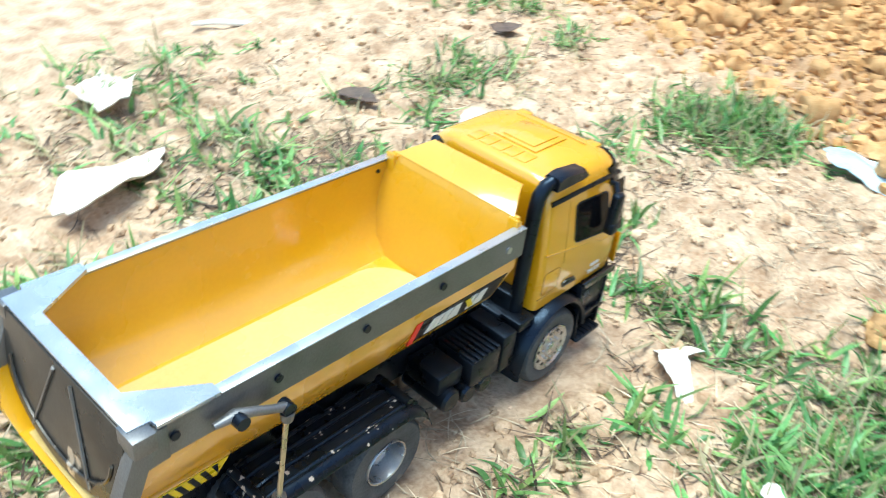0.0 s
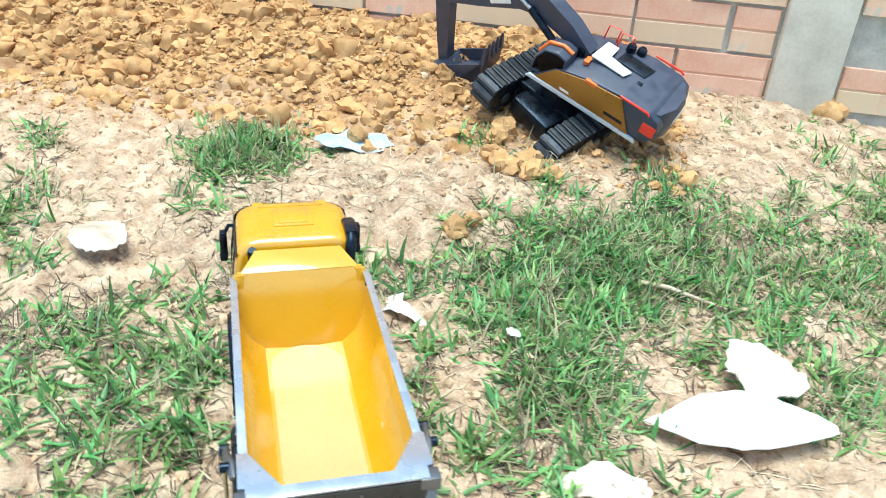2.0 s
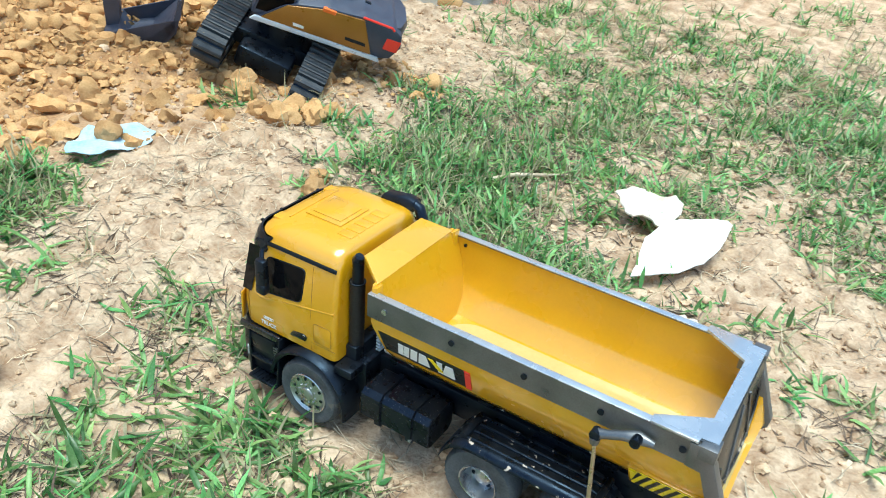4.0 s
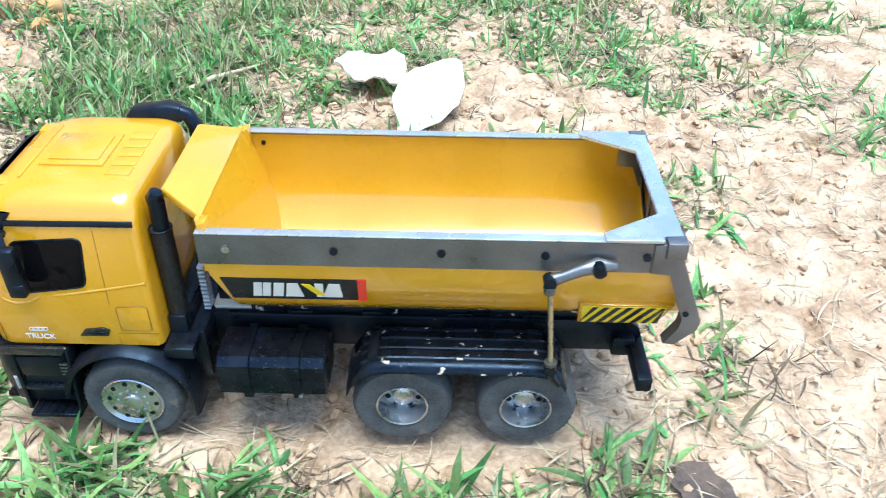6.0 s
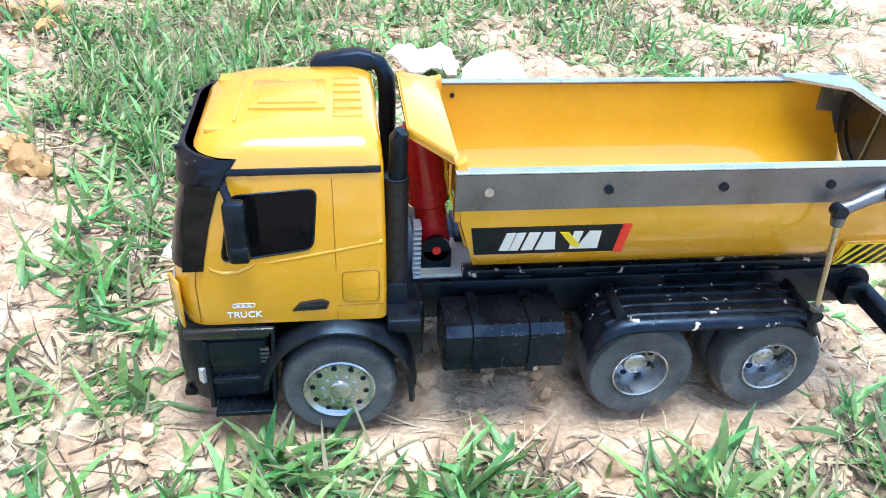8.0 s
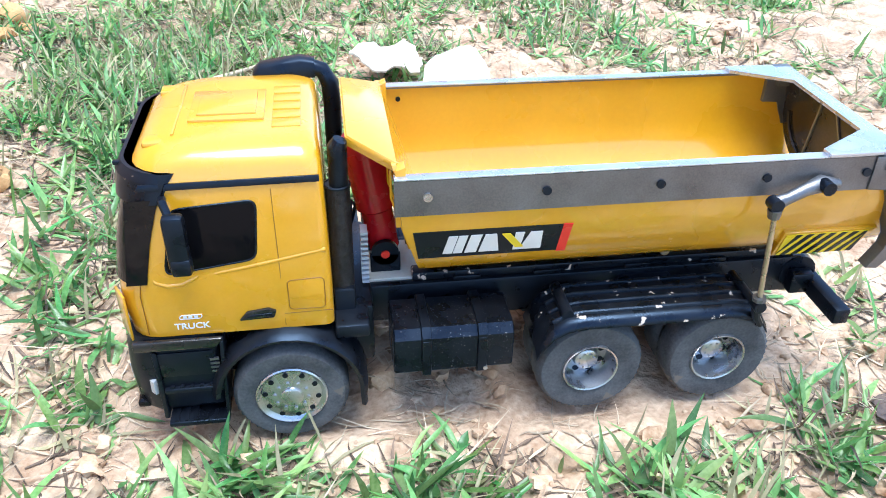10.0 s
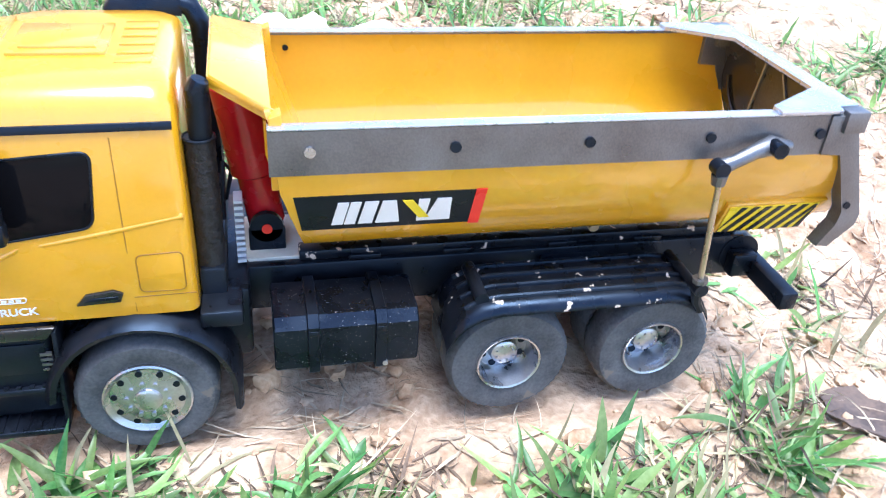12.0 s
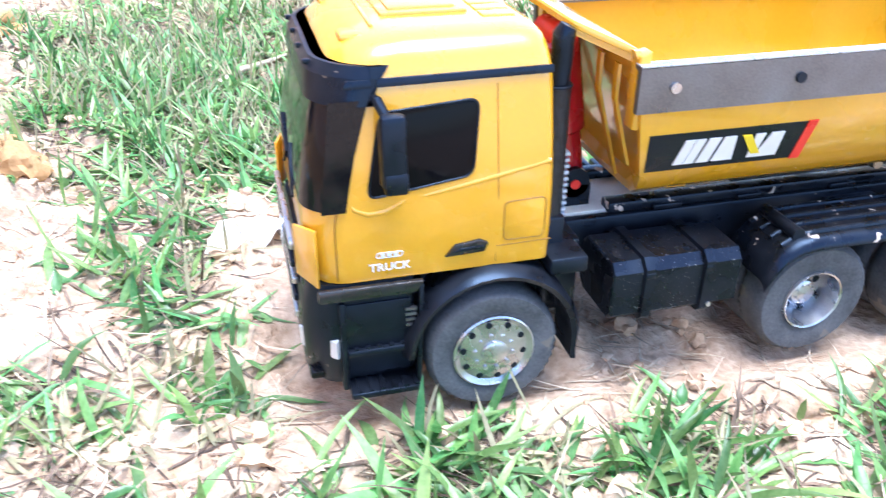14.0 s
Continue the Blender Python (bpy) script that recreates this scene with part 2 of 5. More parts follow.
def thing(name, label, category, group="", m=None):
    ob = new(name)
    ob.empty_display_size = 0.05
    if m is not None:
        ob.matrix_basis = m
    return tagged(ob, label, category, group)


def solid(name, bm, material, label, category, m=None, group="", kind="", smooth=35.0):
    ob = new(name, finish(bm, name, material, smooth))
    if m is not None:
        ob.matrix_basis = m
    return tagged(ob, label, category, group, kind)


def block(x0, x1, y0, y1, z0, z1, bevel=0.0, bm=None):
    bm = bm or bmesh.new()
    made = bmesh.ops.create_cube(bm, size=1, matrix=Matrix.LocRotScale(
        ((x0 + x1) / 2, (y0 + y1) / 2, (z0 + z1) / 2), None, (abs(x1 - x0), abs(y1 - y0), abs(z1 - z0))))
    if bevel:
        vs = set(made["verts"])
        es = [e for e in bm.edges if e.verts[0] in vs and e.verts[1] in vs]
        bmesh.ops.bevel(bm, geom=es, offset=bevel, segments=2, affect="EDGES", profile=0.5)
    return bm


def slab(points, thick, bevel=0.0, bm=None):
    """A flat polygon of 3D points, thickened by the vector thick."""
    bm = bm or bmesh.new()
    a = [bm.verts.new(p) for p in points]
    b = [bm.verts.new(Vector(p) + Vector(thick)) for p in points]
    k = len(points)
    fs = [bm.faces.new(a), bm.faces.new(b[::-1])]
    fs += [bm.faces.new((a[i], a[(i + 1) % k], b[(i + 1) % k], b[i])) for i in range(k)]
    if bevel:
        es = list({e for f in fs for e in f.edges})
        bmesh.ops.bevel(bm, geom=es, offset=bevel, segments=2, affect="EDGES", profile=0.5)
    return bm


def loft(rings, bm=None, closed=True, caps=True):
    """Skins equal loops of 3D points, one after the other."""
    bm = bm or bmesh.new()
    rows = [[bm.verts.new(p) for p in ring] for ring in rings]
    k = len(rows[0])
    for r, s in zip(rows, rows[1:]):
        for i in range(k if closed else k - 1):
            j = (i + 1) % k
            bm.faces.new((r[i], r[j], s[j], s[i]))
    if caps and closed:
        bm.faces.new(rows[0][::-1])
        bm.faces.new(rows[-1])
    return bm


def tube(points, radius, sides=12, bm=None, flat=1.0):
    """A round or oval bar along 3D points; radius may be a list."""
    pts = [Vector(p) for p in points]
    rad = radius if isinstance(radius, (list, tuple)) else [radius] * len(pts)
    rings, side = [], None
    for i, p in enumerate(pts):
        d = (pts[min(i + 1, len(pts) - 1)] - pts[max(i - 1, 0)]).normalized()
        if side is None:
            side = d.orthogonal().normalized()
        side = (side - d * side.dot(d)).normalized()
        up = d.cross(side)
        rings.append([p + (side * math.cos(a) + up * math.sin(a) * flat) * rad[i] for a in (2 * math.pi * k / sides for k in range(sides))])
    return loft(rings, bm)


def lathe(profile, steps=40, bm=None, centre=(0, 0, 0), bumps=None):
    """Turns (radius, y) pairs round the y axis; a closed profile makes a ring."""
    bm = bm or bmesh.new()
    rows = []
    for k in range(steps):
        a = 2 * math.pi * k / steps
        rows.append([bm.verts.new((centre[0] + (r + (bumps(i, k) if bumps else 0)) * math.cos(a), centre[1] + y, centre[2] + (r + (bumps(i, k) if bumps else 0)) * math.sin(a)))
                     for i, (r, y) in enumerate(profile)])
    n = len(profile)
    for k in range(steps):
        r, s = rows[k], rows[(k + 1) % steps]
        for i in range(n):
            j = (i + 1) % n
            bm.faces.new((r[i], r[j], s[j], s[i]))
    return bm


def disc(r, y0, y1, centre=(0, 0, 0), steps=24, bm=None):
    c = Vector(centre)
    ring = lambda y: [c + Vector((r * math.cos(2 * math.pi * k / steps), y, r * math.sin(2 * math.pi * k / steps))) for k in range(steps)]
    return loft([ring(y0), ring(y1)], bm)


# ---- ground, wall and heap ----
WALL_O, WALL_A, WALL_N = Vector((-1.144, 0.925, 0)), Vector((0.4, 0.917, 0)).normalized(), Vector((0.917, -0.4, 0)).normalized()


def smooth01(v):
    v = np.clip(v, 0, 1)
    return v * v * (3 - 2 * v)


def wave(x, y, seed, scale, octaves=4):
    """Layered value noise on arrays, about -1 to 1."""
    out, amp, total = np.zeros_like(x), 1.0, 0.0
    for o in range(octaves):
        xs, ys = x / scale + 17.3 * seed + 5 * o, y / scale - 9.1 * seed + 3 * o
        xi, yi = np.floor(xs), np.floor(ys)
        fx, fy = smooth01(xs - xi), smooth01(ys - yi)

        def rnd(a, b):
            h = np.sin(a * 127.1 + b * 311.7 + seed * 74.7) * 43758.5453
            return (h - np.floor(h)) * 2 - 1
        top = rnd(xi, yi) * (1 - fx) + rnd(xi + 1, yi) * fx
        low = rnd(xi, yi + 1) * (1 - fx) + rnd(xi + 1, yi + 1) * fx
        out, total, amp, scale = out + amp * (top * (1 - fy) + low * fy), total + amp, amp * 0.55, scale * 0.5
    return out / total


def broad(x, y):
    """The lie of the land without its small lumps."""
    d = (x - WALL_O.x) * WALL_N.x + (y - WALL_O.y) * WALL_N.y
    a = (x - WALL_O.x) * WALL_A.x + (y - WALL_O.y) * WALL_A.y
    z = 0.045 * smooth01((-x - 0.30) / 0.45) * smooth01((1.6 - np.abs(y)) / 0.6)
    z = z + 0.02 * smooth01((0.5 - d) / 0.5)
    z = z + 0.085 * smooth01((0.50 - d) / 0.42) * smooth01((0.10 - a) / 0.30)
    z = z + 0.055 * np.exp(-((x + 1.01) ** 2 + (y - 0.71) ** 2) / 0.012)
    z = z - 0.006 * smooth01((y - 0.2) / 0.2) * smooth01((x + 0.5) / 0.3)
    return z


def land(x, y):
    x, y = np.asarray(x, float), np.asarray(y, float)
    d = (x - WALL_O.x) * WALL_N.x + (y - WALL_O.y) * WALL_N.y
    a = (x - WALL_O.x) * WALL_A.x + (y - WALL_O.y) * WALL_A.y
    heap = smooth01((0.52 - d) / 0.3) * smooth01((0.15 - a) / 0.3)
    lumps = 0.011 * wave(x, y, 1, 0.16, 5) + 0.019 * np.abs(wave(x, y, 2, 0.065, 4)) - 0.006
    near = np.maximum(smooth01((np.abs(y) - 0.095) / 0.04), smooth01((0.045 - np.abs(y)) / 0.02))
    near = np.maximum(near, smooth01((np.abs(x) - 0.28) / 0.06))
    crust = 0.007 * smooth01((wave(x, y, 9, 0.10, 4) + 0.12) / 0.12) + 0.005 * smooth01((wave(x, y, 12, 0.045, 3) + 0.02) / 0.14) - 0.006
    lumps = lumps * (0.55 + 0.45 * near) + crust * (0.25 + 0.75 * near) + heap * 0.022 * wave(x, y, 5, 0.07, 3)
    rut = np.exp(-((np.abs(y) - 0.07) / 0.016) ** 2) * smooth01((x + 0.215) / 0.03) * smooth01((0.9 - x) / 0.3)
    return broad(x, y) + lumps - 0.003 * rut


def ground_h(x, y):
    return float(land(np.array([x]), np.array([y]))[0])


def spaced(lo, hi, step, far):
    inner = list(np.arange(lo, hi, step))
    up, down, s = [], [], step
    p, q = hi, lo
    while p < far:
        s *= 1.22
        p, q = p + s, q - s
        up.append(p)
        down.append(q)
    return np.array(down[::-1] + inner + [hi] + up)


def grid_mesh(name, xs, ys, height, material):
    gx, gy = np.meshgrid(xs, ys, indexing="ij")
    co = np.stack([gx, gy, height(gx, gy)], -1).reshape(-1, 3)
    nx, ny = len(xs), len(ys)
    i = (np.arange(nx - 1)[:, None] * ny + np.arange(ny - 1)[None]).ravel()
    quads = np.stack([i, i + ny, i + ny + 1, i + 1], 1)
    me = bpy.data.meshes.new(name)
    me.from_pydata(co.tolist(), [], quads.tolist())
    me.shade_smooth()
    me.materials.append(material)
    return me


ground = new("ground", grid_mesh("ground", spaced(-1.75, 0.75, 0.0052, 60), spaced(-0.8, 1.7, 0.0052, 60), land, SOIL))
tagged(ground, "pale sandy clay soil, lumpy and cracked, with dry straw", "ground", kind="structure")

# brick wall along the back of the plot
TO_WALL = Matrix.Translation(WALL_O) @ Matrix(((WALL_A.x, -WALL_N.x, 0, 0), (WALL_A.y, -WALL_N.y, 0, 0), (0, 0, 1, 0), (0, 0, 0, 1)))
wall = new("wall_north", finish(block(-6.0, 6.0, 0.012, 0.14, -0.1, 1.5), "wall_north", MORTAR, 0))
wall.matrix_basis = TO_WALL
tagged(wall, "unplastered garden wall of orange hollow bricks with rough mortar", "wall", kind="structure")
pier = new("wall_pier", finish(block(0.355, 0.515, -0.018, 0.12, -0.1, 1.5, 0.006), "wall_pier", CEMENT))
pier.matrix_basis = TO_WALL
tagged(pier, "grey cement pier in the brick wall", "pillar", kind="structure")


def brick_mesh(length):
    """A hollow brick's face with a groove along its middle; its own centre is the origin."""
    h, d = 0.0545, 0.05
    prof = [(-0.003, -h), (0.0, -h + 0.004), (0.0, -0.004), (0.0035, -0.002), (0.0035, 0.002), (0.0, 0.004), (0.0, h - 0.004), (-0.003, h)]
    bm = bmesh.new()
    rings = []
    for sx, inset in ((-1, 0.003), (-1, 0.0), (1, 0.0), (1, 0.003)):
        x = sx * (length / 2) if inset else sx * (length / 2 - 0.003)
        rings.append([(x, y + (inset if 0 < i < 7 else 0.003), z) for i, (y, z) in enumerate(prof)] + [(x, d, h), (x, d, -h)])
    loft(rings, bm)
    return finish(bm, "brick", BRICK, 20)


BRICK_L, ROW_H = 0.231, 0.119
brick_me, brick_half = brick_mesh(0.221), brick_mesh(0.105)


def lay_bricks():
    rng = random.Random(4)
    for row in range(-1, 4):
        z = 0.103 + ROW_H * (row - 0)
        shift = 0.1155 if row % 2 == 1 else 0.12 + 0.1155
        for k in range(-8, 5):
            x = shift + BRICK_L * k
            if -0.01 < x - 0.435 < 0.01 + 0.1 or 0.25 < x < 0.62:
                continue
            ob = new("brick", brick_me)
            ob.parent = wall
            ob.matrix_basis = pose(x + rng.uniform(-0.003, 0.003), rng.uniform(-0.003, 0.002), z, rng.uniform(-0.6, 0.6), rng.uniform(-0.5, 0.5), rng.uniform(-0.7, 0.7))
        for x in ((0.292,) if row % 2 == 1 else (0.298, 0.58)):
            ob = new("brick", brick_half)
            ob.parent = wall
            ob.matrix_basis = pose(x, rng.uniform(-0.002, 0.002), z)


def rest_of_wall():
    """The courses above and beyond, out of sight or nearly so, in one mesh."""
    co, faces = [], []
    for row in range(12):
        for k in range(-26, 26):
            x = (0.1155 if row % 2 == 1 else 0.2355) + BRICK_L * k
            if row < 4 and -8 <= k < 5 or 0.24 < x < 0.63:
                continue
            z, n = 0.103 + ROW_H * row, len(co)
            co += [(x + sx * 0.1105, y, z + sz * 0.0545) for y in (0.0, 0.05) for sx, sz in ((-1, -1), (1, -1), (1, 1), (-1, 1))]
            faces += [(n, n + 1, n + 2, n + 3), (n + 4, n + 7, n + 6, n + 5), (n, n + 4, n + 5, n + 1), (n + 2, n + 6, n + 7, n + 3), (n + 1, n + 5, n + 6, n + 2), (n, n + 3, n + 7, n + 4)]
    me = bpy.data.meshes.new("brick_courses")
    me.from_pydata(co, [], faces)
    me.materials.append(BRICK)
    ob = new("brick_courses", me)
    ob.parent = wall
    tagged(ob, kind="stuff")


# ---- dump truck: x runs to its tail, y to its right side ----
truck = thing("dump_truck", "yellow toy dump truck with empty tipping bed standing on sandy soil", "toy truck")
SIDES = (-1, 1)


def rounded(x0, x1, hw, rf, rr, z, n=6):
    """A loop round a box: rf rounds the two front (low x) corners, rr the two rear ones."""
    loop = []
    for cx, cy, r, a0 in ((x1 - rr, hw - rr, rr, 0), (x0 + rf, hw - rf, rf, 90), (x0 + rf, -hw + rf, rf, 180), (x1 - rr, -hw + rr, rr, 270)):
        for k in range(n):
            a = radians(a0 + 90 * k / (n - 1))
            loop.append((cx + r * math.cos(a), cy + r * math.sin(a), z))
    return loop


CAB_LEVELS = [  # z, front x, rear x, half width, front corner, rear corner
    (0.094, -0.2600, -0.1270, 0.0755, 0.020, 0.006), (0.118, -0.2625, -0.1270, 0.0768, 0.020, 0.006), (0.140, -0.2610, -0.1272, 0.0765, 0.021, 0.006),
    (0.165, -0.2565, -0.1276, 0.0738, 0.022, 0.006), (0.190, -0.2500, -0.1282, 0.0708, 0.023, 0.007), (0.201, -0.2460, -0.1285, 0.0694, 0.024, 0.008),
    (0.210, -0.2415, -0.1295, 0.0672, 0.026, 0.012), (0.2155, -0.2360, -0.1310, 0.0635, 0.028, 0.014), (0.2190, -0.2270, -0.1340, 0.0570, 0.028, 0.016),
    (0.2205, -0.2120, -0.1400, 0.0440, 0.028, 0.016)]


def cab_at(z):
    zs = [c[0] for c in CAB_LEVELS]
    return [float(np.interp(z, zs, [c[i] for c in CAB_LEVELS])) for i in range(1, 6)]


def side_y(z, out=0.0):
    return cab_at(z)[2] + out


def round_corners(points, r, n=5):
    """A flat outline with its corners drawn as curves."""
    out, k = [], len(points)
    for i in range(k):
        a, b, c = (Vector(points[(i + d) % k]) for d in (-1, 0, 1))
        p, q = b + (a - b).normalized() * r, b + (c - b).normalized() * r
        for j in range(n + 1):
            f = j / n
            out.append(tuple(p * (1 - f) ** 2 + b * (2 * f * (1 - f)) + q * f * f))
    return out


def build_cab():
    body = part("cab", loft([rounded(*c[1:], c[0]) for c in CAB_LEVELS]), YELLOW, truck, "glossy yellow truck cab", smooth=50)
    # windscreen and black pillars, wrapped round the front
    for name, z0, z1, reach, out, mat, label in (("windscreen", 0.137, 0.193, -0.2455, 0.0012, SCREEN, "dark tinted windscreen"),):
        rings = []
        for z in np.linspace(z0, z1, 7):
            x0, x1, hw, rf, rr = cab_at(z)
            end = reach - max(0.190 - z, 0) * 0.14
            loop = [(end, hw + out, z)] + rounded(x0 - out, x1, hw + out, rf + out, rr, z, 9)[9:27] + [(end, -hw - out, z)]
            rings.append(loop)
        part(name, loft(rings, closed=False, caps=False), mat, body, label, smooth=60)
    # sun visor: a dark band standing proud of the roof's front
    visor = bmesh.new()
    for z0, z1, o0, o1 in ((0.190, 0.203, 0.0045, 0.0085), (0.203, 0.2085, 0.0085, 0.0080)):
        rings = []
        for z, o in ((z0, o0), (z1, o1)):
            x0, x1, hw, rf, rr = cab_at(z)
            outer = [(-0.224, hw + 0.0016, z)] + rounded(x0 - o, x1, hw + 0.0016, rf + o, rr, z, 11)[11:33] + [(-0.224, -hw - 0.0016, z)]
            inner = [(p[0] + 0.0022, p[1] * 0.985, p[2]) for p in outer]
            rings.append(outer + inner[::-1])
        loft(rings, visor)
    part("sun_visor", visor, BLACK, body, "black sun visor", smooth=40)
    for y in (-0.045, -0.015, 0.015, 0.045):
        part("visor_strut", block(-0.2535, -0.240, y - 0.0015, y + 0.0015, 0.2050, 0.2075, 0.0004), BLACK, body)
    # roof ribs and hatch
    part("roof_hatch", block(-0.205, -0.168, -0.018, 0.018, 0.2195, 0.2236, 0.0009), YELLOW, body)
    part("roof_hatch_base", block(-0.210, -0.163, -0.024, 0.024, 0.2190, 0.2222, 0.0006), YELLOW, body)
    for y in (-0.030, -0.0165, -0.003, 0.0105, 0.024):
        part("roof_rib", block(-0.158, -0.140, y - 0.0058, y + 0.0058, 0.2185, 0.2213, 0.0006), YELLOW, body)
    part("roof_ridge", block(-0.2185, -0.2165, -0.040, 0.040, 0.2185, 0.2211, 0.0005), YELLOW, body)
    for s in SIDES:
        part("roof_step", block(-0.235, -0.212, s * 0.040 - 0.007, s * 0.040 + 0.007, 0.2140, 0.2188, 0.0020), YELLOW, body)
        # black drip strip under the roof
        part("drip_strip", slab([(-0.238, s * side_y(0.1995, 0.0002), 0.1985), (-0.1305, s * side_y(0.1995, 0.0002), 0.1995), (-0.1305, s * side_y(0.203), 0.2035),
                                 (-0.236, s * side_y(0.203), 0.2025)], (0, s * 0.0014, 0), 0.0004), BLACK, body)
        # door: seams, window, handle
        def on(x, z, out=0.0):
            return (x, s * side_y(z, out), z)
        for pts in ([(-0.1592, 0.0965), (-0.1592, 0.140), (-0.1596, 0.165), (-0.1600, 0.196)], [(-0.2465, 0.0965), (-0.2465, 0.128), (-0.2400, 0.165), (-0.2310, 0.194)]):
            part("door_seam", tube([on(x, z, -0.0001) for x, z in pts], 0.00034, 6), SEAM, body)
        win = round_corners([(-0.2290, 0.1425), (-0.1730, 0.1500), (-0.1695, 0.1895), (-0.2205, 0.1858)], 0.0062)
        part("side_window", slab([on(x, z, -0.0010) for x, z in win], (0, s * 0.0016, 0), 0.0003), GLASS, body, "dark tinted side window")
        part("window_seal", tube([on(x, z, 0.0002) for x, z in win + win[:1]], 0.0008, 6), BLACK, body)
        # swage under the window and the locker behind the door
        part("door_swage", tube([on(-0.212, 0.1388, -0.0020), on(-0.198, 0.1412, -0.0017), on(-0.180, 0.1440, -0.0017), on(-0.160, 0.1475, -0.0017), on(-0.130, 0.1530, -0.0017)], [0.0008, 0.0020, 0.0022, 0.0022, 0.0020], 10), YELLOW, body, smooth=80)
        lid = round_corners([(-0.1555, 0.1095), (-0.1322, 0.1095), (-0.1322, 0.1335), (-0.1555, 0.1325)], 0.0035)
        locker = part("locker_lid", slab([on(x, z, -0.0008) for x, z in lid], (0, s * 0.0011, 0), 0.0003), YELLOW, body)
        part("lid_seam", tube([on(x, z, 0.0001) for x, z in lid + lid[:1]], 0.00040, 6), SEAM, locker)
        part("door_seam", tube([on(-0.1592, 0.1062, -0.0001), on(-0.1275, 0.1068, -0.0001)], 0.00034, 6), SEAM, body)
        # pocket in the door under the mirror
        pocket = [(-0.2385, 0.1430), (-0.2360, 0.1372), (-0.2290, 0.1340), (-0.2200, 0.1345), (-0.2120, 0.1385), (-0.2060, 0.1425)]
        part("mirror_pocket", tube([on(x, z, -0.0010) for x, z in pocket], [0.0006, 0.0016, 0.0019, 0.0019, 0.0016, 0.0006], 10), YELLOW, body, smooth=80)
        part("door_handle", slab([on(-0.1885, 0.1035, -0.0005), on(-0.1660, 0.1045, -0.0005), on(-0.1640, 0.1100, -0.0005), on(-0.1690, 0.1125, -0.0005), on(-0.1830, 0.1105, -0.0005)], (0, s * 0.0022, 0), 0.0007), GLOSSBLACK, body, "black door handle")
        part("handle_grip", slab([on(-0.1840, 0.1062, 0.0012), on(-0.1668, 0.1070, 0.0012), on(-0.1668, 0.1090, 0.0012), on(-0.1800, 0.1084, 0.0012)], (0, s * 0.0012, 0), 0.0004), BLACK, body)
        # corner deflector at the front
        part("corner_panel", slab([(-0.2655, s * 0.0560, 0.094), (-0.2560, s * 0.0762, 0.094), (-0.2560, s * 0.0762, 0.1285), (-0.2655, s * 0.0560, 0.1240)], (-0.0012, s * 0.0016, 0), 0.0005), YELLOW, body)
        # mirror on its arm
        mirror = part("mirror", block(-0.2235, -0.2100, s * 0.0800, s * 0.0895, 0.1505, 0.1900, 0.0034), BLACK, body, "black door mirror")
        part("mirror_foot", block(-0.2222, -0.2098, s * 0.0805, s * 0.0902, 0.1490, 0.1610, 0.0022), BLACK, mirror)
        part("mirror_arm", tube([on(-0.2235, 0.193, -0.001), (-0.2225, s * 0.0770, 0.1945), (-0.2180, s * 0.0840, 0.1845)], 0.0026, 8), BLACK, mirror)
        # small lettering on the door
        word = bpy.data.curves.new("door_lettering", "FONT")
        word.body, word.size, word.extrude, word.offset = "TRUCK", 0.0085, 0.0002, 0.00012
        word.align_x = "CENTER"
        tmp = new("door_lettering_text", word)
        dep = bpy.context.evaluated_depsgraph_get()
        me = bpy.data.meshes.new_from_object(tmp.evaluated_get(dep))
        bpy.data.objects.remove(tmp)
        me.materials.clear()
        me.materials.append(WHITE)
        turn = Matrix(((1, 0, 0, 0), (0, 0, -1, 0), (0, 1, 0, 0), (0, 0, 0, 1))) if s < 0 else Matrix(((-1, 0, 0, 0), (0, 0, 1, 0), (0, 1, 0, 0), (0, 0, 0, 1)))
        part("door_lettering", me, WHITE, body, "small white lettering", m=Matrix.Translation((-0.2185, s * (side_y(0.104) + 0.0006), 0.1000)) @ turn @ Matrix.Diagonal((0.80, 0.75, 1, 1)))
        oval = round_corners([(-0.2258, 0.1078), (-0.2120, 0.1078), (-0.2112, 0.1108), (-0.2250, 0.1108)], 0.0014)
        badge = part("door_badge", tube([on(x, z, 0.0003) for x, z in oval + oval[:1]], 0.00035, 6), WHITE, body)
        for x in (-0.2235, -0.2200, -0.2165):
            part("badge_bar", slab([on(x, 0.1086, 0.0002), on(x + 0.0024, 0.1086, 0.0002), on(x + 0.0026, 0.1101, 0.0002), on(x + 0.0002, 0.1101, 0.0002)], (0, s * 0.0005, 0)), WHITE, badge)
    for s in (-1, 0.1):
        part("wiper", tube([(-0.2640, s * 0.045, 0.134), (-0.2625, s * 0.02, 0.140), (-0.2610, s * 0.045 + 0.035, 0.150)], 0.0011, 6), BLACK, body)


